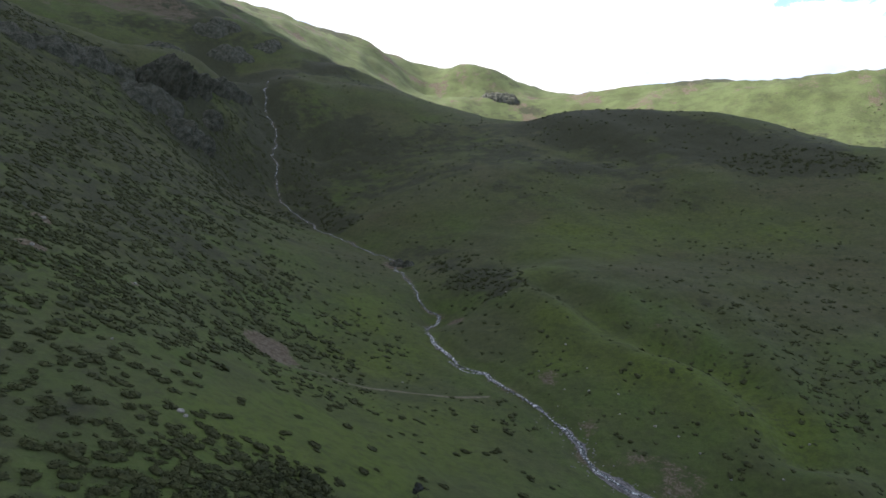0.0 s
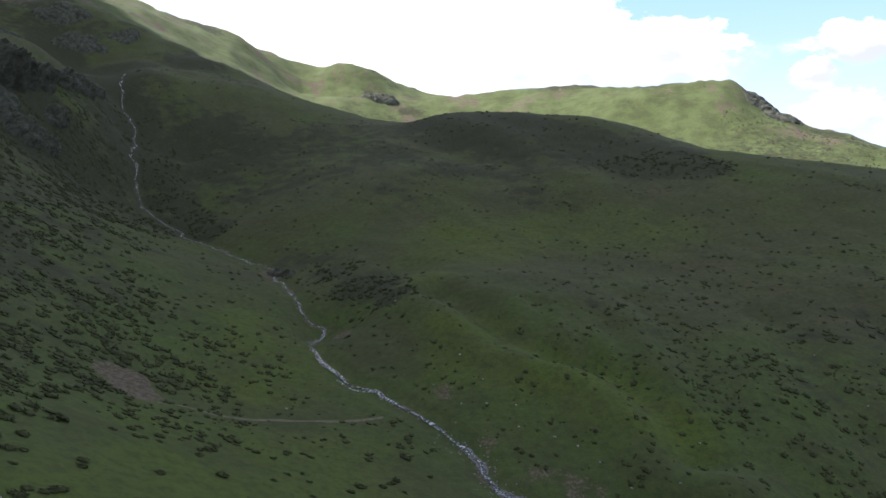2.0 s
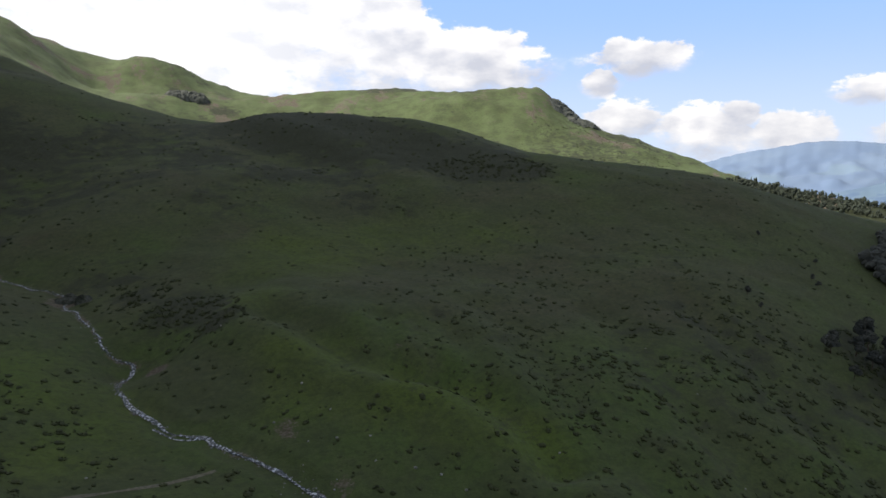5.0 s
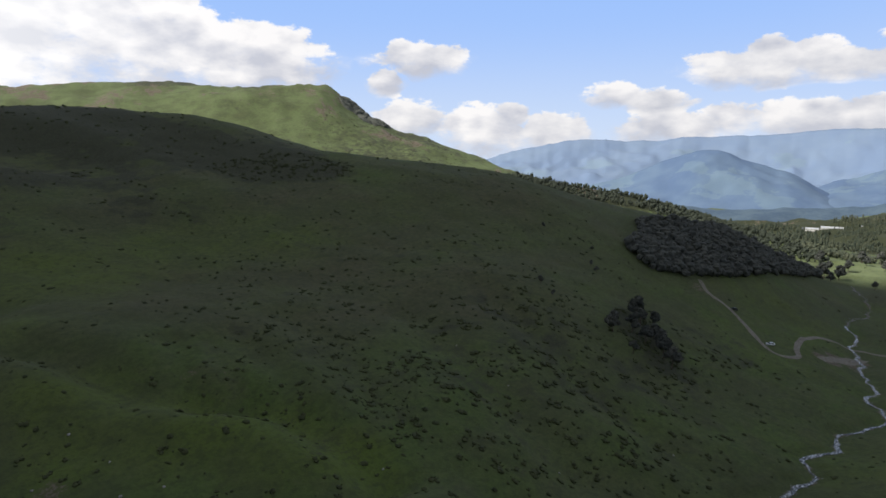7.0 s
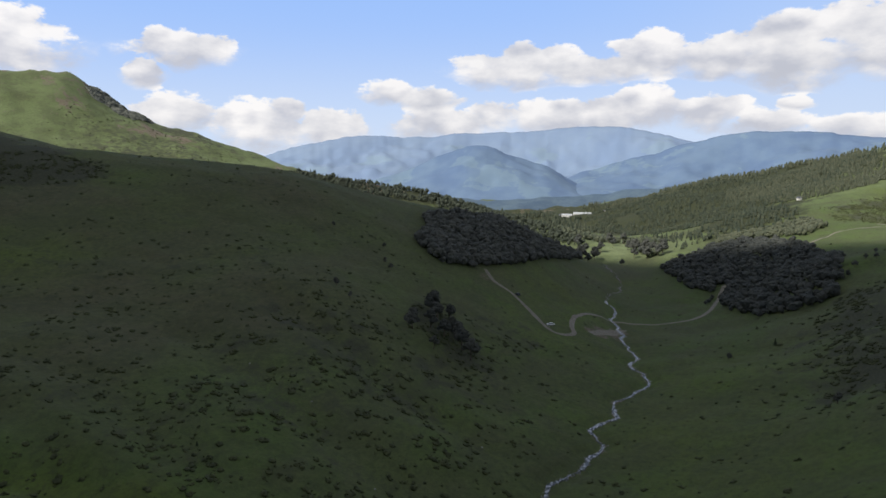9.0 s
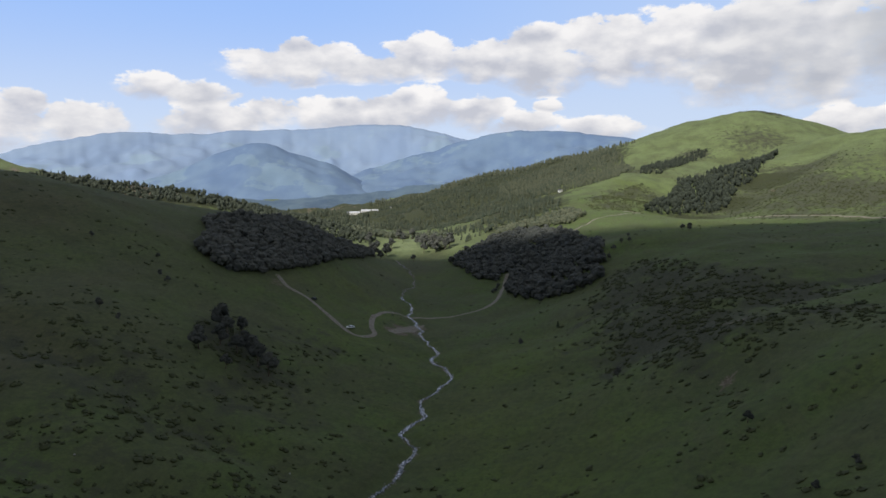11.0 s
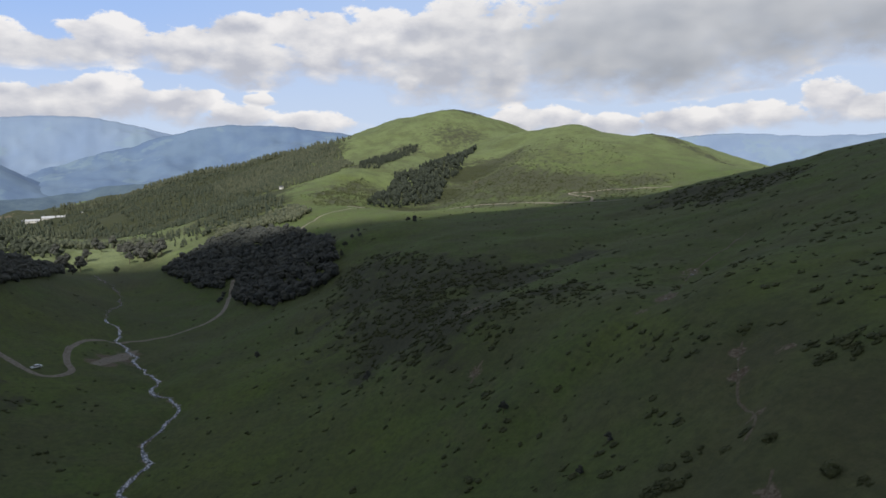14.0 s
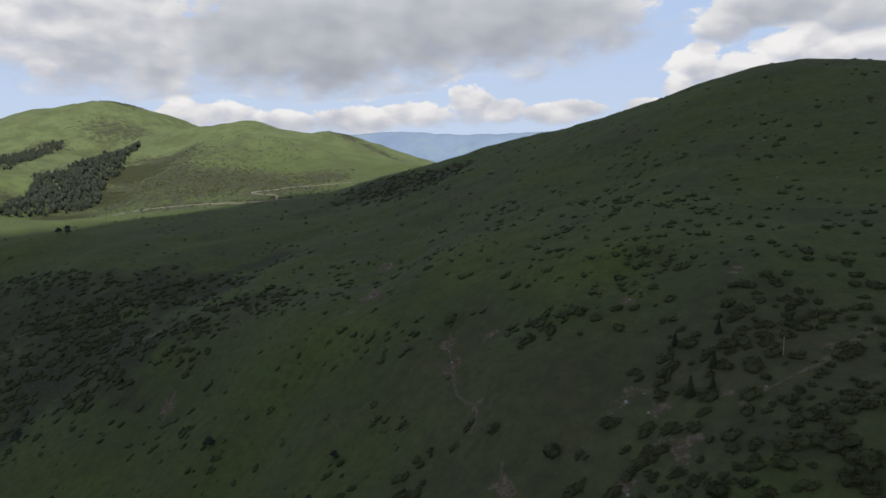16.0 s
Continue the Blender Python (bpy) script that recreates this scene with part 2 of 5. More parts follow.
# lines along which the land breaks: stream, crests, shelves and hollows (x, y, z in metres)
LAND = {
    "stream": [(-161, 578, 145), (-145, 531, 123), (-119, 444, 78), (-73, 383, 58), (-46, 347, 53), (-28, 319, 50), (-1, 250, 43), (5, 193, 39), (20, 174, 37), (36, 142, 33), (70, 118, 26), (120, 98, 18), (180, 84, 12), (258, 86, 7), (299, 80, 5), (335, 92, 3), (400, 109, 0), (444, 116, -2), (560, 130, -6), (694, 166, -11)],
    "left slope": [(-43, 55, 78), (-38, 85, 72), (-65, 88, 82), (-67, 134, 75), (-107, 169, 92), (-96, 242, 79), (-153, 292, 113), (-199, 288, 137), (-50, 165, 55), (-137, 429, 86), (-60, 300, 60), (-30, 230, 48)],
    "outcrops": [(-235, 324, 173), (-230, 351, 171), (-211, 386, 162), (-201, 419, 157), (-191, 441, 160), (-179, 478, 158), (-172, 507, 159), (-163, 541, 151)],
    "bench above the waterfall": [(-347, 514, 188), (-310, 560, 168), (-268, 603, 164), (-225, 652, 163), (-424, 678, 222), (-363, 713, 208), (-303, 751, 204), (-241, 763, 197), (-166, 618, 172), (-141, 635, 174), (-116, 660, 172), (-188, 726, 193), (-150, 735, 191)],
    "upper mountain": [(-557, 830, 333), (-491, 871, 316), (-405, 914, 315), (-331, 922, 290), (-279, 908, 276), (-216, 874, 248), (-101, 794, 199), (-42, 739, 170), (4, 700, 152), (94, 633, 136)],
    "pasture hump": [(99, 667, 139), (122, 652, 146), (180, 617, 144), (240, 573, 139), (286, 527, 125), (318, 476, 110), (350, 418, 102), (381, 358, 97), (395, 314, 84), (412, 275, 70)],
    "pasture slope": [(-72, 555, 114), (91, 471, 101), (-31, 399, 70), (133, 336, 62), (96, 474, 97), (243, 352, 82), (28, 263, 53), (146, 224, 45), (300, 266, 63), (245, 205, 45), (149, 167, 36), (70, 211, 46), (103, 146, 33)],
    "wooded spur": [(460, 233, 54), (526, 225, 43), (592, 212, 21), (649, 189, -4)],
    "behind the hump": [(120, 850, 85), (330, 720, 60), (-60, 1000, 130), (520, 560, 25), (560, 420, 22), (640, 330, 10)],
    "far summit and plateau": [(-583, 1490, 450), (-382, 1554, 427), (-306, 1570, 391), (-199, 1588, 368), (-118, 1596, 315), (-48, 1599, 280), (8, 1600, 295), (72, 1598, 305), (117, 1546, 276), (179, 1489, 238), (269, 1510, 222), (350, 1441, 233), (460, 1356, 238), (615, 1236, 234), (692, 1134, 234), (756, 1067, 221), (777, 1038, 204), (804, 1017, 171), (861, 981, 150), (916, 942, 132), (991, 875, 80)],
    "spur below the summit": [(6, 1514, 235), (55, 1473, 248), (85, 1432, 222), (127, 1358, 219), (171, 1303, 182)],
    "behind the plateau": [(-700, 2300, 250), (60, 2300, 120), (700, 1900, 60), (1100, 1400, 20), (1300, 1100, -10)],
    "wooded ridge": [(814, 671, 72), (867, 596, 54), (914, 513, 40), (950, 433, 18), (925, 355, 10), (847, 267, 0), (758, 204, -6)],
    "lower valley": [(862, 192, -16), (1120, 131, -31), (1587, 394, -64), (1200, 520, -30), (1250, 330, -45)],
    "right bank": [(621, 99, -4), (562, 75, -2), (639, -1, 22), (576, -24, 24), (502, 40, 2), (419, 13, 16), (1691, 384, -62), (1622, 92, 30), (1513, -108, 66), (1451, -188, 88), (900, 40, 20), (1100, -60, 40)],
    "lit ridge": [(1110, 19, 16), (1066, -35, 30), (1018, -94, 49), (964, -164, 66), (935, -192, 57)],
    "round hill": [(1520, -198, 92), (1486, -347, 153), (1430, -508, 178), (1358, -547, 162), (1286, -582, 127)],
    "bare hill": [(1095, -402, 94), (1037, -453, 119), (976, -520, 136), (922, -566, 116), (847, -612, 119), (781, -612, 103), (711, -613, 82), (652, -600, 78)],
    "behind the hills": [(1900, -700, 60), (1500, -1000, 30), (900, -1000, 20), (600, -900, 30)],
    "shelf": [(743, -107, 38), (688, -208, 39), (587, -293, 49), (517, -305, 57), (490, -81, 48), (417, -128, 55), (341, -173, 66), (464, -23, 42), (369, -151, 63)],
    "right hill": [(460, -261, 65), (363, -291, 92), (291, -297, 111), (233, -296, 123), (176, -288, 133), (155, -274, 139), (130, -265, 145), (116, -263, 147), (103, -266, 146), (86, -278, 144)],
    "right slope": [(126, -70, 86), (106, -132, 105), (168, -49, 74), (191, -72, 69), (273, -59, 52), (66, -24, 85), (57, -5, 82), (76, 0, 74), (69, -129, 104), (348, -33, 43), (203, -125, 78), (227, -19, 49), (199, -10, 44), (168, -2, 46), (250, 12, 28), (132, 3, 49), (131, -5, 54), (93, -37, 86)],
    "behind the camera": [(10, 20, 76), (25, 45, 72), (-120, 20, 108), (-60, -120, 120), (20, -330, 150), (-300, 0, 190), (-300, -400, 230), (150, -520, 110), (-900, -300, 320), (-700, 300, 280), (-200, -1200, 260), (600, -1500, 60), (-1800, 600, 420), (-1500, -1500, 380), (500, -2600, 120)],
    "far plain": [(3200, 300, -130), (3000, 1500, -120), (2600, -1500, -100), (4600, 400, -160), (2200, 2400, -60), (0, 3600, 60), (2800, -3000, -120), (-2500, 2600, 260), (0, 4600, 60), (-4600, 0, 100), (0, -4600, -60), (3600, 3000, -140)],
}


def polar(x, y):
    """Angle and log of distance round MID: the plane in which the land is drawn, finer near the middle."""
    dx, dy = x - MID[0], y - MID[1]
    a = np.arctan2(dx, dy)
    return np.where(a < radians(-110), a + 2 * np.pi, a), np.log(np.maximum(np.hypot(dx, dy), 14.0))


def kernel(d2):
    return d2 * np.log(d2 + 1e-9)


def knots():
    rows = []
    for line in LAND.values():
        p = np.array(line, float)
        rows.append(p)
    p = np.concatenate(rows)
    a, v = polar(p[:, 0], p[:, 1])
    q = (p[:, 2] - 110.0) / np.exp(v)
    back, fore = a > radians(110), a < radians(20)      # the sheet closes on itself behind the camera
    a = np.concatenate((a, a[back] - 2 * np.pi, a[fore] + 2 * np.pi))
    return a, np.concatenate((v, v[back], v[fore])), np.concatenate((q, q[back], q[fore]))


KA, KV, KQ = knots()
n = len(KA)
system = np.zeros((n + 3, n + 3))
system[:n, :n] = kernel((KA[:, None] - KA) ** 2 + (KV[:, None] - KV) ** 2) + 0.0006 * np.eye(n)
system[:n, n:] = np.stack((np.ones(n), KA, KV), 1)
system[n:, :n] = system[:n, n:].T
WEIGHTS = np.linalg.solve(system, np.concatenate((KQ, np.zeros(3))))


def spline(points, step):
    """A smooth line through points, one every step metres."""
    p = np.array(points, float)
    p = np.concatenate((2 * p[:1] - p[1:2], p, 2 * p[-1:] - p[-2:-1]))
    done = []
    for a, b, c, d in zip(p[:-3], p[1:-2], p[2:-1], p[3:]):
        for t in np.linspace(0, 1, max(2, int(np.linalg.norm(c[:2] - b[:2]) / step)), endpoint=False):
            done.append(0.5 * (2 * b + (c - a) * t + (2 * a - 5 * b + 4 * c - d) * t * t + (3 * b - a - 3 * c + d) * t ** 3))
    done.append(p[-2])
    return np.array(done)


def off_line(x, y, line):
    """Distance of points from a line of closely set points."""
    best = np.full(x.shape, 1e9)
    box = (x > line[:, 0].min() - 160) & (x < line[:, 0].max() + 160) & (y > line[:, 1].min() - 160) & (y < line[:, 1].max() + 160)
    where = np.nonzero(box)
    px, py = x[where], y[where]
    near = np.full(px.shape, 1e9)
    for q in line:
        near = np.minimum(near, (px - q[0]) ** 2 + (py - q[1]) ** 2)
    best[where] = np.sqrt(near)
    return best


COURSE = [(-176, 640), (-170, 610), (-162, 582), (-151, 562), (-128, 480), (-121, 458), (-117, 444), (-102, 428), (-75, 391), (-47, 354), (-29, 331), (-19, 299), (-15, 275), (-9, 262), (-1, 252), (-6, 235), (-3, 214), (5, 201), (14, 193), (20, 182), (27, 171), (35, 158), (38, 148), (45, 137), (66, 124), (85, 115), (104, 113), (124, 101), (146, 103), (166, 95), (184, 95), (196, 88), (216, 86), (231, 93), (248, 86), (268, 89), (290, 78), (312, 80), (322, 90), (336, 90), (352, 92), (380, 101), (404, 106), (424, 118), (445, 115), (482, 128), (530, 126), (578, 134), (679, 164)]
wander = spline(COURSE, 2.0)
STREAM = wander + np.stack((fbm(wander[:, 1] + 50, wander[:, 0], 13, 3, 5), fbm(wander[:, 0] + 90, wander[:, 1], 13, 3, 8)), 1) * 2.3


def lay(x, y):
    """The broad height of the ground."""
    x, y = np.asarray(x, float), np.asarray(y, float)
    a, v = polar(x, y)
    q = WEIGHTS[n] + WEIGHTS[n + 1] * a + WEIGHTS[n + 2] * v
    for w, ka, kv in zip(WEIGHTS[:n], KA, KV):
        q = q + w * kernel((a - ka) ** 2 + (v - kv) ** 2)
    return 110.0 + q * np.exp(v)


CENTRE = float(np.mean(lay(MID[0] + 18 * np.sin(np.linspace(0, 6.2, 32)), MID[1] + 18 * np.cos(np.linspace(0, 6.2, 32)))))      # the land is level where the sheet's spokes meet

# small gullies cut into the slopes: depth, half width, course
GULLIES = {
    "ravine and knoll": [(4.5, 13.0, [(-172, 625), (-160, 580), (-140, 515), (-124, 465)]), (-4.5, 12.0, [(44, 244), (56, 219), (73, 201), (84, 183), (90, 164), (91, 147), (92, 132)]), (8.0, 9.0, [(45, 250), (52, 236), (63, 213), (84, 190), (92, 165), (92, 148)]), (2.2, 5.0, [(80, 236), (76, 222), (74, 204), (72, 198)]), (2.0, 5.0, [(90, 230), (86, 218), (85, 204), (82, 194)]), (2.0, 6.0, [(100, 232), (98, 214), (97, 198), (94, 184)])],
    "hump shoulder": [(-5.0, 24.0, [(106, 604), (125, 559), (141, 527), (156, 498), (164, 463), (165, 427), (171, 397)])],
    "pasture": [(2.4, 9.0, [(125, 240), (122, 205), (112, 170), (108, 145)]), (2.2, 9.0, [(172, 225), (160, 190), (150, 160), (146, 130)]), (2.2, 9.0, [(215, 225), (205, 190), (192, 150), (184, 120)]), (4.0, 14.0, [(36, 300), (22, 275), (8, 258), (0, 250)]), (3.0, 12.0, [(-150, 420), (-135, 440), (-120, 452)])],
    "right slope": [(3.0, 10.0, [(-95, 500), (-104, 470), (-112, 448)]), (2.2, 10.0, [(200, -88), (168, -49), (160, -30), (150, 10)]), (2.0, 10.0, [(224, -135), (200, -100), (180, -66), (168, -49)]), (1.2, 3.0, [(127, -32), (119, -23), (108, -12), (102, 2)]), (2.0, 9.0, [(95, -45), (84, -16), (80, 4), (86, 30)]), (2.5, 18.0, [(300, -120), (280, -70), (262, -20), (255, 25)])],
    "far hills": [(2.5, 18.0, [(370, -100), (352, -50), (340, 0), (330, 40)]), (22.0, 60.0, [(1000, -420), (930, -330), (830, -240), (760, -170)]), (14.0, 50.0, [(1180, -420), (1060, -300), (960, -200), (880, -150)])],
}
GULLIES = [(d, w, spline(line, 3.0 if w < 20 else 15.0)) for group in GULLIES.values() for d, w, line in group]


def height(x, y):
    """The height of the ground with its hummocks, gullies and the stream's bed."""
    x, y = np.asarray(x, float), np.asarray(y, float)
    r = np.hypot(x - MID[0], y - MID[1])
    z = CENTRE + (lay(x, y) - CENTRE) * smooth(0, 18, r)
    rough = 1.5 * fbm(x, y, 60, 4, 11) * smooth(60, 220, r) + 0.35 * fbm(x, y, 11, 2, 21) * smooth(1500, 400, r)
    far = smooth(700, 1300, r) * (0.55 + 0.45 * smooth(0, 500, y))
    rough = rough + far * (8.0 * fbm(x, y, 150, 5, 31, 0.6) - 16.0 * (np.abs(fbm(x, y, 240, 3, 41)) - 0.25))
    steep = smooth(330, 560, r) * smooth(-20, -160, x) * smooth(1500, 1000, r)
    rough = rough + steep * (5.5 * fbm(x, y, 75, 4, 91, 0.55) - 8.0 * (np.abs(fbm(x, y, 120, 3, 97)) - 0.3))
    d = off_line(x, y, STREAM)
    rough = rough * smooth(0, 25, d)
    for deep, half, line in GULLIES:
        g = off_line(x, y, line)
        z = z - deep * (np.exp(-(g / half) ** 2) - 0.12 * np.exp(-((g - 1.9 * half) / half) ** 2))
    return z + rough - 1.3 * smooth(7.5, 1.5, d) - 1.2 * smooth(22, 4, d)


# ---- materials ----
def material(name, rough=0.9):
    m = bpy.data.materials.new(name)
    m.use_nodes = True
    net = Net(m.node_tree)
    skin = m.node_tree.nodes["Principled BSDF"]
    skin.inputs["Roughness"].default_value = rough
    skin.inputs["Specular IOR Level"].default_value = 0.2
    return m, net, skin, net.put("ShaderNodeNewGeometry").outputs["Position"]


def bumped(net, skin, value, strength, distance):
    b = net.put("ShaderNodeBump", ins={"Strength": strength, "Distance": distance, "Height": value})
    net.links.new(b.outputs[0], skin.inputs["Normal"])


def plain(name, dark, light, size, rough=0.9, bump=0.3, depth=0.05):
    """Two tones in a broad and a fine grain."""
    m, net, skin, where = material(name, rough)
    broad, fine = net.noise(where, 1.0 / size, 5.0), net.noise(where, 6.0 / size, 6.0, 0.65)
    tone = net.step(net.math("ADD", net.math("MULTIPLY", broad, 0.6), net.math("MULTIPLY", fine, 0.4)), 0.36, 0.64)
    net.links.new(net.mix(tone, (*dark, 1), (*light, 1)), skin.inputs["Base Color"])
    bumped(net, skin, fine, bump, depth)
    return m


def leafy(name, dark, light, size=0.8):
    m, net, skin, where = material(name, 0.8)
    own = net.put("ShaderNodeObjectInfo").outputs["Random"]
    isle = net.put("ShaderNodeNewGeometry").outputs["Random Per Island"]
    tone = net.math("ADD", net.math("MULTIPLY", net.noise(where, 1 / size, 4.0), 0.5), net.math("MULTIPLY", net.math("ADD", own, isle), 0.25))
    net.links.new(net.mix(net.step(tone, 0.25, 0.75), (*dark, 1), (*light, 1)), skin.inputs["Base Color"])
    return m


def grass():
    m, net, skin, where = material("pasture", 0.95)
    heath = net.put("ShaderNodeAttribute")
    heath.attribute_name = "heath"
    bare = net.put("ShaderNodeAttribute")
    bare.attribute_name = "bare"
    wood = net.put("ShaderNodeAttribute")
    wood.attribute_name = "wood"
    lush = net.put("ShaderNodeAttribute")
    lush.attribute_name = "lush"
    broad, mid, fine = net.noise(where, 0.018, 5.0), net.noise(where, 0.10, 6.0, 0.62), net.noise(where, 1.1, 6.0, 0.7)
    level = net.vec("MULTIPLY", where, (0.035, 0.035, 0.30))            # bands along the contours
    band = net.noise(level, 1.0, 5.0, 0.6)
    dull = net.put("ShaderNodeAttribute")
    dull.attribute_name = "dull"
    worn = net.math("MULTIPLY_ADD", net.math("SUBTRACT", 0.5, broad), 2.6, dull.outputs["Fac"], clamp=True)
    green = net.mix(worn, (0.077, 0.111, 0.031, 1), (0.087, 0.086, 0.046, 1))
    green = net.mix(net.math("MULTIPLY", net.step(net.math("ADD", net.math("MULTIPLY", mid, 0.5), net.math("MULTIPLY", band, 0.5)), 0.46, 0.62), 0.75), green, (0.083, 0.093, 0.042, 1))
    green = net.mix(net.math("MULTIPLY", net.step(net.math("ADD", lush.outputs["Fac"], net.math("MULTIPLY", net.math("SUBTRACT", mid, 0.5), 0.8)), 0.10, 0.95), 0.70), green, (0.098, 0.134, 0.024, 1))
    green = net.mix(net.math("MULTIPLY", net.step(fine, 0.44, 0.72), 0.55), green, (0.046, 0.057, 0.022, 1))
    # paler green: distance haze painted on the far slopes, plus the hay meadow
    haze_and_hay = net.put("ShaderNodeAttribute")
    haze_and_hay.attribute_name = "haze_and_hay"
    green = net.mix(net.math("MULTIPLY", haze_and_hay.outputs["Fac"], net.step(broad, 0.25, 0.6)), green, (0.148, 0.178, 0.082, 1))
    blotch = net.noise(where, 0.042, 5.0, 0.6)
    green = net.mix(net.math("MULTIPLY", net.step(blotch, 0.40, 0.66), 0.5), green, (0.060, 0.068, 0.034, 1))
    clump = net.noise(where, 0.42, 4.0, 0.6)
    green = net.mix(net.math("MULTIPLY", net.step(clump, 0.46, 0.66), 0.42), green, (0.045, 0.053, 0.026, 1))
    green = net.mix(net.math("MULTIPLY", net.step(clump, 0.46, 0.30), 0.30), green, (0.112, 0.132, 0.052, 1))
    tuft = net.math("ADD", heath.outputs["Fac"], net.math("MULTIPLY", net.math("SUBTRACT", mid, 0.5), 1.6))
    tuft = net.math("ADD", tuft, net.math("MULTIPLY", net.math("SUBTRACT", fine, 0.5), 0.8))
    green = net.mix(net.step(tuft, 0.38, 0.75), green, net.mix(net.step(fine, 0.35, 0.65), (0.034, 0.039, 0.023, 1), (0.064, 0.067, 0.039, 1)))
    green = net.mix(net.step(net.math("ADD", wood.outputs["Fac"], net.math("MULTIPLY", net.math("SUBTRACT", mid, 0.5), 0.9)), 0.4, 0.6), green, (0.035, 0.040, 0.018, 1))
    stone = net.mix(net.step(fine, 0.4, 0.62), (0.085, 0.066, 0.044, 1), (0.17, 0.142, 0.108, 1))
    green = net.mix(net.step(net.math("ADD", bare.outputs["Fac"], net.math("MULTIPLY_ADD", net.math("SUBTRACT", fine, 0.5), 0.7, net.math("MULTIPLY", net.math("SUBTRACT", mid, 0.5), 1.3))), 0.42, 0.62), green, stone)
    net.links.new(green, skin.inputs["Base Color"])
    bumped(net, skin, net.math("ADD", fine, net.math("MULTIPLY", mid, 2.0)), 0.6, 0.35)
    return m


GRASS = grass()
SHRUB = leafy("shrub_leaf", (0.027, 0.034, 0.014), (0.062, 0.070, 0.028))
BROADLEAF = leafy("tree_leaf", (0.044, 0.048, 0.043), (0.086, 0.088, 0.074), 5.0)
NEEDLE = leafy("needle", (0.018, 0.028, 0.014), (0.045, 0.058, 0.026), 1.0)
BARK = plain("bark", (0.06, 0.045, 0.035), (0.16, 0.13, 0.10), 0.6)
ROCK = plain("rock", (0.10, 0.095, 0.085), (0.34, 0.33, 0.30), 1.6, 0.9, 0.8, 0.2)
GRAVEL = plain("gravel", (0.13, 0.115, 0.09), (0.25, 0.225, 0.185), 1.2)
CLOUD = plain("cloud_vapour", (0.85, 0.85, 0.87), (0.92, 0.92, 0.93), 120.0, 1.0, 0.0)


# ---- mesh helpers ----
def mesh_object(name, verts, faces, mat, parent=None, smoothed=True):
    me = bpy.data.meshes.new(name)
    me.from_pydata([tuple(v) for v in verts] if not isinstance(verts, list) else verts, [], faces)
    if smoothed:
        me.polygons.foreach_set("use_smooth", [True] * len(me.polygons))
    me.materials.append(mat)
    ob = new(name, me)
    ob.parent = parent
    return ob


def grid_faces(rows, cols, closed=False):
    i, j = np.meshgrid(np.arange(rows - 1), np.arange(cols if closed else cols - 1), indexing="ij")
    k = (j + 1) % cols
    return np.stack((i * cols + j, i * cols + k, (i + 1) * cols + k, (i + 1) * cols + j), -1).reshape(-1, 4)


def quads_object(name, verts, quads, mat):
    me = bpy.data.meshes.new(name)
    me.vertices.add(len(verts))
    me.vertices.foreach_set("co", np.asarray(verts, np.float32).ravel())
    quads = np.asarray(quads, np.int32)
    k = quads.shape[1]
    me.loops.add(quads.size)
    me.loops.foreach_set("vertex_index", quads.ravel())
    me.polygons.add(len(quads))
    me.polygons.foreach_set("loop_start", np.arange(0, quads.size, k, dtype=np.int32))
    me.polygons.foreach_set("use_smooth", np.ones(len(quads), bool))
    me.update(calc_edges=True)
    me.materials.append(mat)
    return new(name, me)


# ---- the ground: one sheet to the horizon ----
angles = np.radians(np.concatenate((np.linspace(-96, -42.3, 170), np.linspace(-42, 178, 820), np.linspace(179.5, 262, 50))))
rings = np.concatenate(((0.002, 3, 6, 9, 12), np.exp(np.linspace(math.log(15), math.log(100), 55, endpoint=False)), np.exp(np.linspace(math.log(100), math.log(520), 185, endpoint=False)), np.exp(np.linspace(math.log(520), math.log(4700), 100))))
ga, gr = np.meshgrid(angles, rings)
gx, gy = MID[0] + gr * np.sin(ga), MID[1] + gr * np.cos(ga)
gz = height(gx, gy)
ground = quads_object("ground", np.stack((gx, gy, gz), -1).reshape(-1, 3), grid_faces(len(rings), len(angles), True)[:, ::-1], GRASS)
tagged(ground, "green mountain pasture with heath and bare earth", "ground", kind="structure")

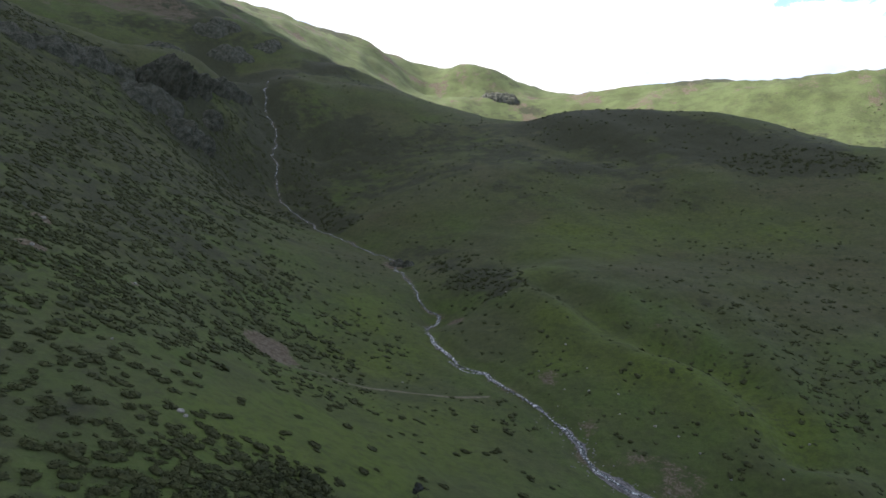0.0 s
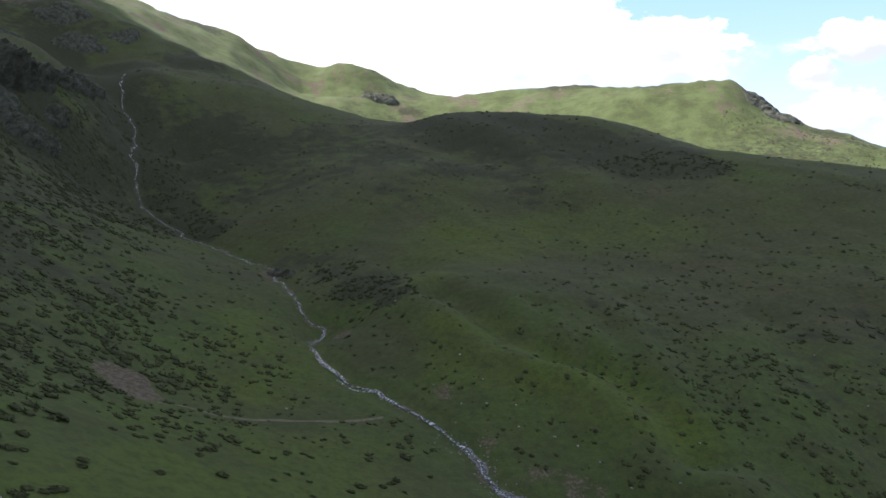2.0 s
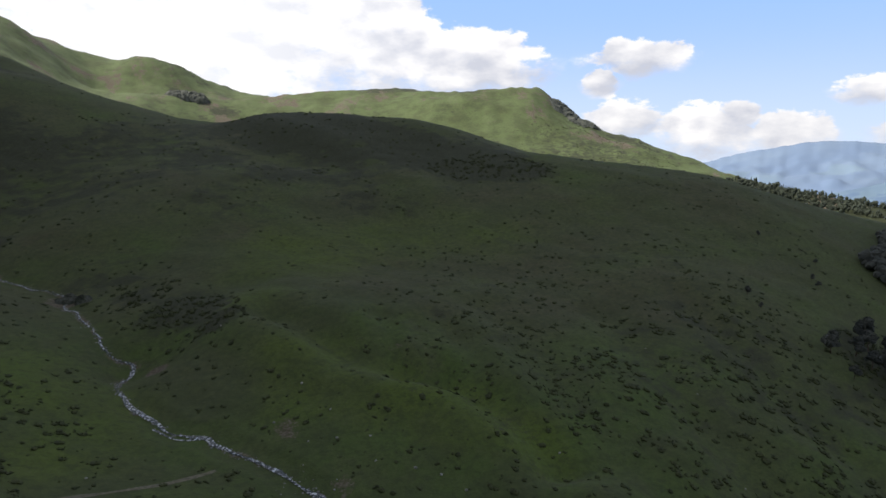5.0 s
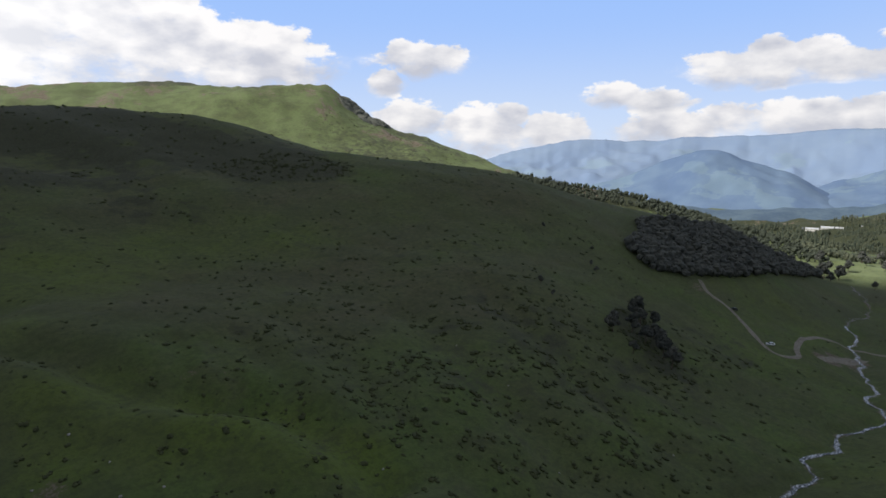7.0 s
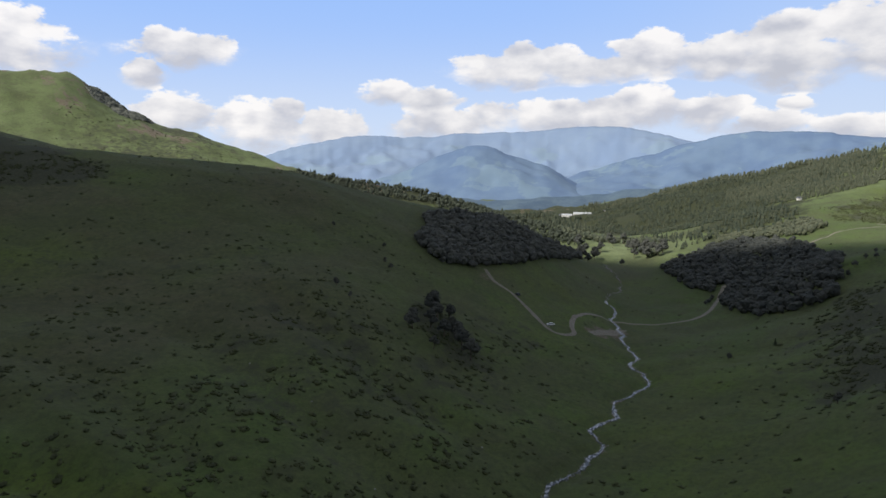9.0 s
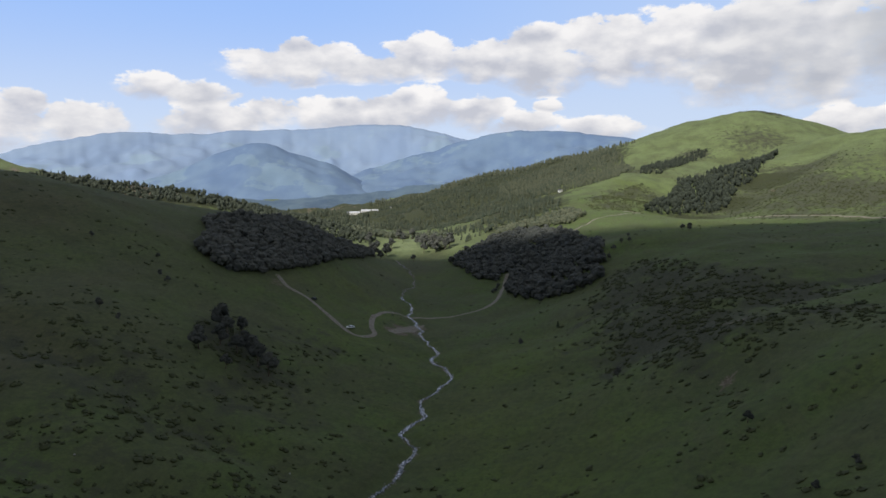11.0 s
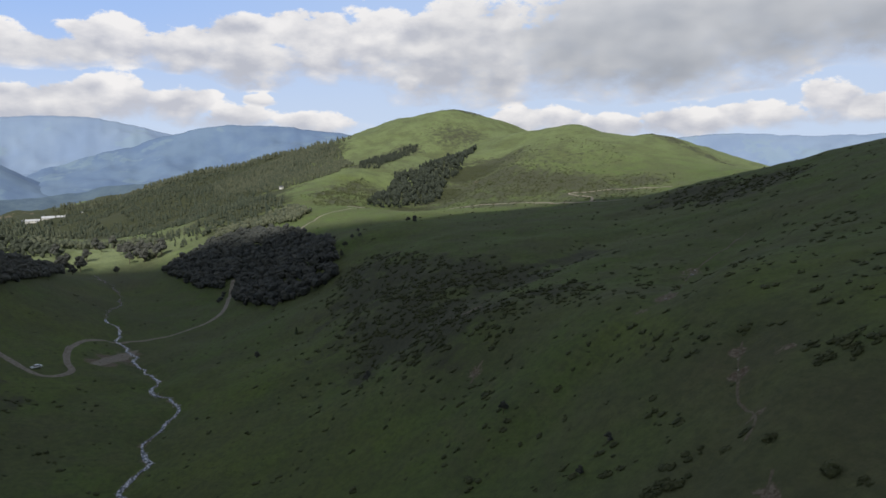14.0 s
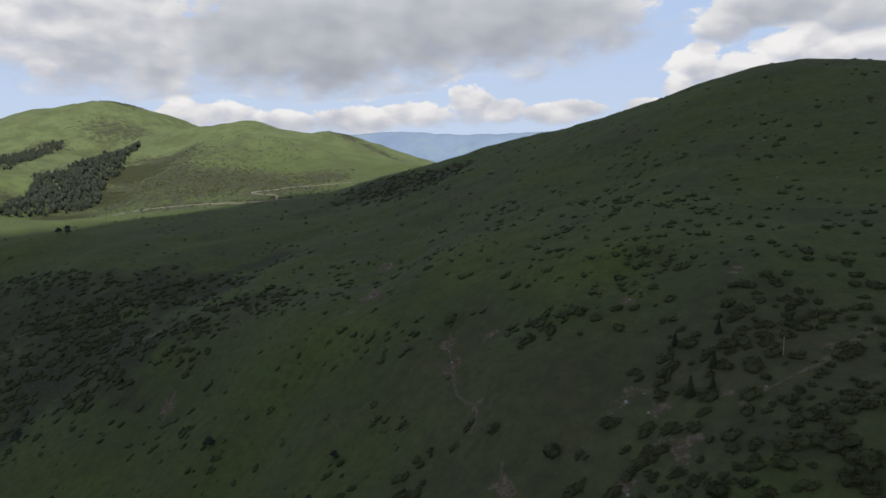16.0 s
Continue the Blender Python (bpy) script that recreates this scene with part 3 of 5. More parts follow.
# patches on the ground: x, y, radius, strength
SCRUB = {
    "near left slope": [(-110, 200, 70, 0.8), (-80, 130, 40, 0.8), (-150, 290, 80, 0.7), (-190, 360, 80, 0.6), (-60, 70, 28, 0.95), (-38, 62, 14, 0.9), (-22, 76, 9, 0.9), (-120, 110, 60, 0.8), (-230, 300, 90, 0.7), (-70, 185, 28, 0.5), (-52, 160, 14, 0.8), (-47, 182, 16, 0.7), (-30, 168, 12, 0.5), (-115, 365, 32, 0.7), (-90, 415, 30, 0.75)],
    "left slope and ravine": [(-170, 400, 40, 0.85), (-205, 410, 40, 0.8), (-250, 400, 40, 0.7), (-150, 450, 30, 0.85), (-66, 398, 16, 0.9), (-135, 490, 40, 0.8), (-150, 540, 40, 0.8), (-100, 450, 22, 0.9), (-165, 420, 50, 0.8), (18, 280, 18, 0.95), (26, 256, 10, 0.95), (-8, 335, 24, 0.6), (2, 305, 14, 0.8), (126, 395, 26, 0.6), (147, 381, 20, 0.6), (105, 420, 34, 0.4), (60, 400, 40, 0.4), (198, 480, 36, 0.95), (231, 441, 34, 1.0)],
    "bowl on the hump": [(129, 576, 26, 1.0), (146, 545, 26, 1.0), (172, 529, 26, 1.0), (194, 504, 26, 1.0), (213, 484, 26, 1.0), (228, 458, 26, 1.0), (251, 438, 26, 1.0), (218, 423, 26, 1.0), (253, 405, 26, 1.0), (197, 451, 26, 1.0)],
    "pasture hump": [(215, 456, 28, 1.0), (245, 412, 30, 0.8), (155, 552, 50, 1.0), (120, 600, 54, 1.0), (60, 470, 60, 0.45), (120, 440, 40, 0.42), (180, 300, 46, 0.42), (235, 250, 56, 0.42), (150, 262, 36, 0.42), (330, 330, 46, 0.42), (205, 380, 40, 0.4), (40, 430, 40, 0.42), (300, 400, 40, 0.4), (110, 225, 26, 0.5), (190, 520, 34, 0.85)],
    "upper mountain and lower pasture": [(110, 545, 36, 0.8), (140, 480, 26, 0.5), (260, 470, 30, 0.5), (-40, 480, 70, 0.5), (20, 560, 70, 0.5), (-80, 560, 50, 0.6), (-250, 700, 120, 0.5), (-330, 860, 120, 0.7), (-160, 720, 90, 0.4), (262, 162, 16, 0.95), (250, 150, 14, 0.9), (274, 176, 12, 0.9), (250, 135, 18, 0.5), (150, 175, 40, 0.54), (200, 190, 46, 0.54)],
    "right bank": [(180, 150, 40, 0.54), (225, 150, 34, 0.56), (140, 140, 30, 0.5), (300, 150, 30, 0.5), (120, 190, 30, 0.4), (300, 260, 60, 0.3), (250, 300, 70, 0.3), (300, -15, 30, 0.85), (270, -12, 30, 0.9), (240, -18, 24, 0.9), (310, -45, 28, 0.9), (282, -62, 24, 0.8), (350, -22, 34, 0.8), (388, -22, 22, 0.8), (225, -48, 20, 0.75), (285, -98, 20, 0.6), (215, -10, 14, 0.7), (330, 10, 20, 0.4)],
    "right hill": [(292, 20, 12, 0.6), (252, 10, 12, 0.6), (198, -8, 10, 0.6), (300, -213, 36, 0.9), (345, -218, 30, 0.9), (250, -200, 30, 0.2), (205, -100, 24, 0.2), (190, -140, 40, 0.15), (120, -120, 60, 0.18), (100, -80, 30, 0.18), (66, -26, 11, 0.9), (60, -12, 8, 0.95), (72, -30, 8, 0.8), (62, -6, 8, 0.9), (70, -3, 7, 0.85)],
    "near right slope": [(77, -16, 6, 0.8), (76, 0, 6, 0.8), (108, -1, 5, 0.9), (104, -28, 5, 0.7), (50, -20, 12, 0.9), (90, -26, 10, 0.3), (66, -42, 14, 0.45), (48, -40, 14, 0.5), (85, -50, 16, 0.25), (1090, -175, 34, 0.9), (1086, -202, 34, 0.9), (1205, -271, 34, 0.9), (1218, -314, 34, 0.9), (840, -75, 24, 0.85), (898, -115, 24, 0.85)],
    "hills across the valley": [(922, -144, 24, 0.85), (912, -161, 24, 0.85), (787, -85, 24, 0.85), (872, -218, 42, 0.8), (862, -264, 42, 0.8), (732, -257, 42, 0.8), (691, -281, 42, 0.8), (683, -323, 42, 0.8), (906, -300, 42, 0.8), (766, -304, 42, 0.8), (728, -342, 42, 0.8), (830, -227, 42, 0.8), (651, -232, 42, 0.8), (661, -365, 42, 0.8), (636, -404, 42, 0.8)],
    # lower hillside scrub set dense and dark partly in place of cloud shade
    "crests of the hills": [(1430, -508, 44, 0.95), (1395, -525, 30, 0.9), (847, -612, 22, 0.95), (815, -612, 18, 0.95), (781, -612, 18, 0.9), (745, -613, 16, 0.9), (711, -613, 16, 0.9), (700, -340, 60, 0.9), (760, -320, 60, 0.95), (840, -310, 60, 0.9), (620, -345, 50, 0.8), (900, -360, 50, 0.7), (830, -260, 50, 0.9), (640, -420, 40, 0.6)],
    "far hills": [(780, -220, 70, 0.7), (860, -260, 80, 0.75), (700, -270, 60, 0.7), (620, -330, 70, 0.7), (820, -380, 110, 0.5), (940, -360, 60, 0.9), (870, -190, 50, 0.8), (1000, -280, 60, 0.8), (1250, -430, 70, 0.7), (700, 850, 120, 0.6), (40, 1250, 120, 0.4)],
}
SCRUB = [spot for area in SCRUB.values() for spot in area]
EARTH = {
    "landslip and stream banks": [(-50, 169, 6.5, 1.0), (-46, 163, 5.5, 1.0), (-42, 157, 4, 0.6), (-24, 322, 8, 0.9), (5, 245, 4, 0.8), (34, 188, 5, 0.5), (48, 150, 9, 0.45), (60, 140, 9, 0.45), (40, 160, 5, 0.5), (82, -13, 3, 0.6), (77, -12, 2, 0.7), (75, -6, 2, 0.45), (76, 0, 2, 0.45), (92, -36, 2, 0.5)],
    "right slope": [(125, -29, 2, 0.8), (119, -23, 2, 0.9), (106, -13, 2, 0.7), (168, -49, 4, 0.7), (167, -40, 3, 0.6), (201, -88, 7, 0.6), (200, -9, 4, 0.7), (247, -27, 5, 0.6), (63, -17, 2, 0.5), (78, -43, 3, 0.42), (117, -28, 4, 0.42), (62, -25, 2, 0.5), (92, 0, 2, 0.6)],
    "streaks on the near slope": [(83, -16, 1.0, 0.66), (79, -14, 1.0, 0.66), (80, -15, 1.0, 0.66), (72, -5, 1.0, 0.66), (71, -3, 1.0, 0.66), (76, 0, 1.0, 0.66), (75, 0, 1.0, 0.66), (92, -39, 1.0, 0.66), (78, -42, 1.0, 0.66), (78, -44, 1.0, 0.66), (114, -29, 1.0, 0.66), (92, 0, 1.0, 0.66), (90, 1, 1.0, 0.66), (70, -13, 1.0, 0.66), (71, -6, 1.0, 0.66)],
    "gullies and plateau cliff": [(-350, 640, 30, 0.55), (75, 215, 5, 0.36), (86, 212, 4, 0.36), (98, 205, 4, 0.34), (380, 110, 10, 0.7), (368, 114, 8, 0.7), (395, 107, 8, 0.6), (780, 1035, 34, 0.9), (800, 1000, 24, 0.9), (745, 1030, 34, 0.55)],
    "crags": [(120, 1380, 34, 0.8), (160, 1340, 22, 0.7), (350, 1420, 30, 0.5), (600, 1180, 40, 0.4), (-380, 905, 60, 0.6), (-430, 880, 60, 0.6), (860, -300, 10, 0.6), (505, -300, 12, 0.5), (372, 184, 8, 0.6), (-104, 161, 3, 0.9), (-91, 136, 3, 0.9), (-76, 150, 2, 0.8)],
}
EARTH = [spot for area in EARTH.values() for spot in area]
WOODS = [(1750, 300, 300, 1.0), (1950, 0, 320, 1.0), (1650, 60, 200, 1.0), (1850, 700, 350, 1.0), (1530, -60, 130, 1.0), (1500, 700, 300, 1.0), (1150, 750, 200, 0.9), (920, 500, 130, 0.8), (850, 620, 110, 0.7), (960, 380, 80, 0.8), (1150, 120, 180, 0.9), (1320, 30, 160, 0.9), (1420, 200, 220, 1.0), (1000, 20, 110, 0.8), (1380, -120, 110, 0.9), (1250, -40, 100, 0.8), (860, 20, 70, 0.8), (760, 20, 60, 0.7), (1600, 350, 200, 0.9), (1250, 420, 200, 0.9), (930, -320, 50, 0.9), (850, -235, 45, 0.8), (770, -175, 35, 0.8)]


def patches(x, y, spots):
    v = np.zeros_like(x)
    for px, py, rad, s in spots:
        v = np.maximum(v, s * np.exp(-(((x - px) ** 2 + (y - py) ** 2) / rad ** 2) ** 1.5 * 0.7))
    return v


def scrub_at(x, y):
    return patches(x, y, SCRUB)


def sheet_attribute(name, values):
    a = ground.data.attributes.new(name, "FLOAT", "POINT")
    a.data.foreach_set("value", np.asarray(values, np.float32).ravel())


heath = np.maximum(scrub_at(gx, gy) * (0.48 + 0.45 * smooth(120, 260, gr)), 0.11)
heath = np.maximum(heath, smooth(700, 1000, gr) * (0.4 + 0.6 * smooth(0, 500, gy)) * (0.17 + 0.6 * np.maximum(fbm(gx, gy, 130, 4, 61, 0.6), 0)))
for deep, half, line in GULLIES:
    if half < 20:
        heath = heath + 0.10 * np.exp(-(off_line(gx, gy, line) / half) ** 2)
heath = heath + 0.30 * smooth(370, 460, gy) * smooth(900, 700, gr) * smooth(330, 200, gx) * (0.7 + fbm(gx, gy, 45, 3, 68))
heath = heath + smooth(380, 560, gr) * smooth(-20, -160, gx) * smooth(1400, 1000, gr) * (0.12 + 0.45 * fbm(gx, gy, 70, 4, 66, 0.6))
sheet_attribute("heath", heath)
banks = np.exp(-(off_line(gx, gy, STREAM) / 2.4) ** 2) * 0.55
stony = smooth(800, 1000, gr) * (gy > 500) * (0.20 + 0.50 * np.maximum(fbm(gx, gy, 60, 4, 71, 0.6), 0))
sheet_attribute("bare", np.maximum(np.maximum(banks, stony), patches(gx, gy, EARTH)))
LUSH = {
    "knoll and stream side": [(62, 195, 18, 1.0), (78, 178, 18, 1.0), (48, 220, 16, 0.9), (90, 160, 14, 0.9), (40, 200, 16, 0.7), (-18, 215, 22, 0.9), (-22, 190, 20, 0.9), (-30, 240, 16, 0.7), (-15, 130, 30, 0.8), (-20, 95, 22, 0.8), (0, 150, 20, 0.6), (130, 340, 34, 0.7), (80, 330, 40, 0.8), (170, 330, 40, 0.6), (40, 275, 14, 0.8), (230, 60, 40, 0.6), (190, 40, 30, 0.7)],
    "meadows and hills": [(300, 50, 40, 0.6), (340, 130, 40, 0.6), (420, 150, 50, 0.6), (560, 130, 40, 0.6), (745, 180, 50, 1.0), (800, 190, 50, 1.0), (780, 150, 40, 1.0), (110, -50, 16, 0.6), (140, -60, 22, 0.6), (160, -30, 14, 0.6), (480, -60, 50, 0.7), (560, -120, 80, 0.6), (280, 400, 50, 0.4), (1050, -90, 90, 0.8), (960, -170, 60, 0.8), (980, -480, 90, 0.5)],
}
LUSH = [spot for area in LUSH.values() for spot in area]
sheet_attribute("lush", patches(gx, gy, LUSH))
sheet_attribute("haze_and_hay", np.maximum(0.62 * smooth(760, 1050, gr), patches(gx, gy, [(760, 165, 75, 1.3), (830, 195, 70, 1.3)])))       # haze paled into the far slopes' grass, and a light hay meadow
# mat-grass and heather make the high western pastures browner than the valley
sheet_attribute("dull", 0.12 + 0.48 * smooth(170, 330, gy + 0.25 * gx) * smooth(1000, 700, gr) + patches(gx, gy, [(95, -8, 26, 0.5), (120, -22, 12, 0.6), (70, -20, 18, 0.6), (100, -45, 14, 0.5), (205, 215, 40, 0.4), (150, 260, 50, 0.4)]))
sheet_attribute("wood", patches(gx, gy, WOODS))

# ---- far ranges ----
# tones of far woods with the blue haze of distance mixed in
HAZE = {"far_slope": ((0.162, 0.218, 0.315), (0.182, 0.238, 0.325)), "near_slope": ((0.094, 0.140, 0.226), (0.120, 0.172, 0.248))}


def mountain_range(name, label, crest, reach, low, mat, seed):
    """A long range: its crest line (x, y, z), its foot reach metres in front, its valley height."""
    line = spline(crest, 14)
    line[:, 2] += 9 * fbm(line[:, 0], line[:, 1], 190, 5, seed + 7, 0.6)
    out = line[:, :2] - MID
    out = out / np.linalg.norm(out, axis=1)[:, None]
    across = np.concatenate((np.linspace(-1, 0, 34), np.linspace(0.06, 0.5, 8)))
    px = line[None, :, 0] + across[:, None] * reach * out[None, :, 0]
    py = line[None, :, 1] + across[:, None] * reach * out[None, :, 1]
    fall = 1 - np.abs(across[:, None]) ** 0.85
    folds = 0.8 * fbm(px, py, 380, 4, seed)
    pz = low + (line[None, :, 2] - low) * np.clip(fall - 0.22 * folds * np.sin(np.pi * np.clip(np.abs(across[:, None]), 0, 1)), 0, 1) + 7 * fbm(px, py, 120, 3, seed + 3) * np.clip(-across[:, None] * 8, 0, 1)
    return tagged(quads_object(name, np.stack((px, py, pz), -1).reshape(-1, 3), grid_faces(len(across), len(line)), mat), label, "mountains", kind="structure")


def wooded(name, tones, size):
    """Far woods with pale clearings, the blue of the air painted into all their tones."""
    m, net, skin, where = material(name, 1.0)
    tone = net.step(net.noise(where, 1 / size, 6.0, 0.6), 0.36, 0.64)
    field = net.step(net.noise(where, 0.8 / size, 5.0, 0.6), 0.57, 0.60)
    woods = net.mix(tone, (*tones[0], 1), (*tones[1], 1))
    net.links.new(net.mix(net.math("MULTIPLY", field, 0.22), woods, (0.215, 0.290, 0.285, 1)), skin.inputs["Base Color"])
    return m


FAR = wooded("hazed_far_forest", HAZE["far_slope"], 260.0)
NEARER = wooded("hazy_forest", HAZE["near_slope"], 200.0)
# foothill woods, likewise tinted blue for the haze in front of them
FOOT = plain("hazed_foothill_forest", (0.058, 0.088, 0.128), (0.085, 0.120, 0.150), 70.0, 1.0, 0.0)
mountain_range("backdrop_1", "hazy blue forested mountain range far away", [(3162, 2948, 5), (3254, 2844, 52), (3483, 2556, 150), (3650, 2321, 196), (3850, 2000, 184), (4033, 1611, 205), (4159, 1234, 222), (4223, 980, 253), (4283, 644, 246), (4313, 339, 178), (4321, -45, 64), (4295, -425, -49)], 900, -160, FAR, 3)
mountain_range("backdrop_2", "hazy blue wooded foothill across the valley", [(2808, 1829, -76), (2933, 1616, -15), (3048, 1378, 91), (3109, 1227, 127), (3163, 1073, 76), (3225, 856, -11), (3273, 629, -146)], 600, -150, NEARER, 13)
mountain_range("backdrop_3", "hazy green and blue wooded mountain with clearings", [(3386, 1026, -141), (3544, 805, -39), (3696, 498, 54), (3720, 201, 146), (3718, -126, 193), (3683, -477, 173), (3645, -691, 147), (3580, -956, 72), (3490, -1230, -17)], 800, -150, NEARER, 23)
mountain_range("backdrop_4", "hazy pale blue mountain range on the horizon", [(3900, -1900, -40), (3557, -2430, 49), (3330, -2722, 122), (3072, -3000, 155), (2637, -3375, 149), (2164, -3685, 164), (1841, -3849, 177), (1300, -4000, 170)], 800, -150, FAR, 33)

mountain_range("backdrop_5", "hazy blue-green wooded foothills beyond the village", [(1980, 1320, -70), (2073, 1102, -62), (2142, 953, -70), (2209, 772, -78), (2302, 630, -70), (2386, 474, -62), (2405, 345, -44), (2420, 172, -18), (2420, 0, 0)], 420, -130, FOOT, 43)


# ---- the cloud whose shadow lies on the valley ----
def cloud(name, label, where, spread, seed, rows=22, cols=90, bulge=60.0, ragged=0.10):
    """A flat-bottomed heap of vapour over the ground at where, moved up along the sun's rays. spread: half widths towards +x and +y."""
    up = 1150.0
    shift = TO_SUN * (up / TO_SUN.z)
    a = np.linspace(0, 2 * np.pi, cols, endpoint=False)
    edge = 1 + ragged * fbm(np.cos(a) * 3 + seed, np.sin(a) * 3, 1.0, 3, seed)
    verts = []
    for k in range(rows):
        t = k / (rows - 1)
        rad = np.sin(np.pi * t) ** 0.55
        x, y = np.cos(a) * spread[0] * edge * rad, np.sin(a) * spread[1] * edge * rad
        z = -np.cos(np.pi * t) * bulge * (0.35 if t < 0.5 else 1.0) + 18 * fbm(x + 40 * seed, y, 120, 4, seed)
        verts.append(np.stack((x + where[0] + shift.x, y + where[1] + shift.y, z + up), -1))
    return tagged(quads_object(name, np.concatenate(verts), grid_faces(rows, cols, True), CLOUD), label, "cloud", kind="structure")


cloud("backdrop_cloud", "broad grey cumulus cloud drifting over the valley", (20, 230, 0), (668, 850), 5)
# unseen extra cloud, added to keep sun off the floor short of the meadow
for where, spread, seed in (((600, 112, 0), (78, 84), 45),):
    cloud("backdrop_cloud", "small added cloud out of view, widening the shade on the valley", where, spread, seed, 14, 60, 40.0, 0.55)


# ---- plant shapes ----
def soup(pieces):
    """Joins (vertices, triangles) pairs."""
    vs, fs, at = [], [], 0
    for v, f in pieces:
        vs.append(v)
        fs.append(f + at)
        at += len(v)
    return np.concatenate(vs), np.concatenate(fs)


def ball(level=1):
    bm = bmesh.new()
    bmesh.ops.create_icosphere(bm, subdivisions=level, radius=1.0)
    v = np.array([p.co[:] for p in bm.verts])
    f = np.array([[p.index for p in q.verts] for q in bm.faces])
    bm.free()
    return v, f


BALLS = {k: ball(k) for k in (1, 2, 3)}


def lump(rng, centre, size, level=1, jag=0.25):
    v, f = BALLS[level]
    k = 1 + jag * rng.uniform(-1, 1, (len(v), 1))
    return v * k * np.asarray(size) + np.asarray(centre), f


def leaves(rng, count, centre, size, leaf, droop=0.0):
    """Small leaf sprays set over a rounded mass."""
    d = rng.normal(size=(count, 3))
    d = d / np.linalg.norm(d, axis=1)[:, None]
    d[:, 2] = np.abs(d[:, 2]) * 0.9 + d[:, 2] * 0.1
    p = np.asarray(centre) + d * np.asarray(size) * rng.uniform(0.75, 1.12, (count, 1))
    a = rng.normal(size=(count, 3))
    b = np.cross(d, a)
    a, b = a / np.linalg.norm(a, axis=1)[:, None], b / np.linalg.norm(b, axis=1)[:, None]
    s = leaf * rng.uniform(0.6, 1.4, (count, 1))
    a[:, 2] -= droop
    v = np.stack((p - b * s * 0.6, p + b * s * 0.6, p + a * s * 1.3 + d * s * 0.4), 1).reshape(-1, 3)
    return v, np.arange(count * 3).reshape(-1, 3)


def shrub_shape(rng, fine):
    """A low, spreading bush about one metre in radius."""
    parts = []
    for k in range(4 if fine else 2):
        c = rng.uniform(-0.5, 0.5, 3) * (1, 1, 0.3) + (0, 0, 0.22)
        size = rng.uniform(0.42, 0.7) * np.array((1, 1, rng.uniform(0.6, 0.95)))
        parts.append(lump(rng, c, size * 0.82, 1, 0.25))
        parts.append(leaves(rng, 52 if fine else 5, c, size * 1.02, 0.12 if fine else 0.24))
    return soup(parts)


def crown_shape(rng, fine, tall=1.0):
    """A broad crown of many leaf masses, about one metre in radius, two high."""
    parts = []
    for k in range(16 if fine else 5):
        a, h = rng.uniform(0, 6.28), rng.uniform(0.35, 1.7)
        reach = 0.62 * math.sin(min(3.0, 0.55 + h * 1.35)) * rng.uniform(0.4, 1.1)
        c = np.array((math.cos(a) * reach, math.sin(a) * reach, h * tall))
        size = rng.uniform(0.26, 0.46) * (1.0 if fine else 1.25) * np.array((1, 1, 0.85))
        parts.append(lump(rng, c, size, 1, 0.3))
        parts.append(leaves(rng, 60 if fine else 9, c, size * 1.05, 0.09 if fine else 0.17))
    return soup(parts)


def conifer_shape(rng, fine):
    """Drooping tiers of sprays, two metres high."""
    parts = []
    tiers = 13 if fine else 6
    for k in range(tiers):
        h = 0.18 + 1.75 * k / tiers
        wide = 0.52 * (1 - k / tiers) ** 0.85 + 0.05
        m = 16 if fine else 7
        a = rng.uniform(0, 6.28) + np.arange(m) * 6.283 / m + rng.uniform(-0.2, 0.2, m)
        w = wide * rng.uniform(0.7, 1.15, m)
        tip = np.stack((np.cos(a) * w, np.sin(a) * w, h - 0.14 + rng.uniform(-0.05, 0.05, m)), -1)
        s = wide * 0.42
        side = np.stack((-np.sin(a), np.cos(a), 0 * a), -1) * s
        root = np.stack((np.cos(a) * 0.05, np.sin(a) * 0.05, h + 0.14 + 0 * a), -1)
        v = np.stack((root, tip * (0.72, 0.72, 1) + side + (0, 0, 0.03), tip, tip * (0.72, 0.72, 1) - side + (0, 0, 0.03)), 1).reshape(-1, 3)
        q = np.arange(m)[:, None] * 4
        parts.append((v, np.concatenate((q + (0, 1, 2), q + (0, 2, 3)))))
    parts.append(lump(rng, (0, 0, 0.9), (0.18, 0.18, 0.8), 1, 0.2))
    return soup(parts)


def trunk_shape(rng, high, thick, limbs=5):
    """A tapered, slightly bent trunk with limbs."""
    parts = []

    def rod(a, b, ra, rb, sides=7):
        a, b = np.asarray(a, float), np.asarray(b, float)
        d = (b - a) / np.linalg.norm(b - a)
        u = np.cross(d, (0.3, 1.0, 0.2))
        u = u / np.linalg.norm(u)
        w = np.cross(d, u)
        t = np.arange(sides) * 2 * np.pi / sides
        ring = np.cos(t)[:, None] * u + np.sin(t)[:, None] * w
        v = np.concatenate((a + ring * ra, b + ring * rb))
        i = np.arange(sides)
        j = (i + 1) % sides
        parts.append((v, np.concatenate((np.stack((i, j, j + sides), 1), np.stack((i, j + sides, i + sides), 1)))))

    last, steps = np.array((0, 0, -0.5)), 4
    for k in range(steps):
        nxt = np.array((rng.uniform(-0.12, 0.12), rng.uniform(-0.12, 0.12), high * (k + 1) / steps))
        rod(last, nxt, thick * (1 - 0.2 * k), thick * (1 - 0.2 * (k + 1)))
        last = nxt
    for k in range(limbs):
        a, h = rng.uniform(0, 6.28), high * rng.uniform(0.4, 0.95)
        rod((0, 0, h), (math.cos(a) * high * 0.3, math.sin(a) * high * 0.3, h + high * 0.25), thick * 0.4, thick * 0.12, 5)
    return soup(parts)


def tri_mesh(name, shape, mat):
    me = bpy.data.meshes.new(name)
    v, f = shape
    me.from_pydata(v.tolist(), [], f.tolist())
    me.materials.append(mat)
    return me


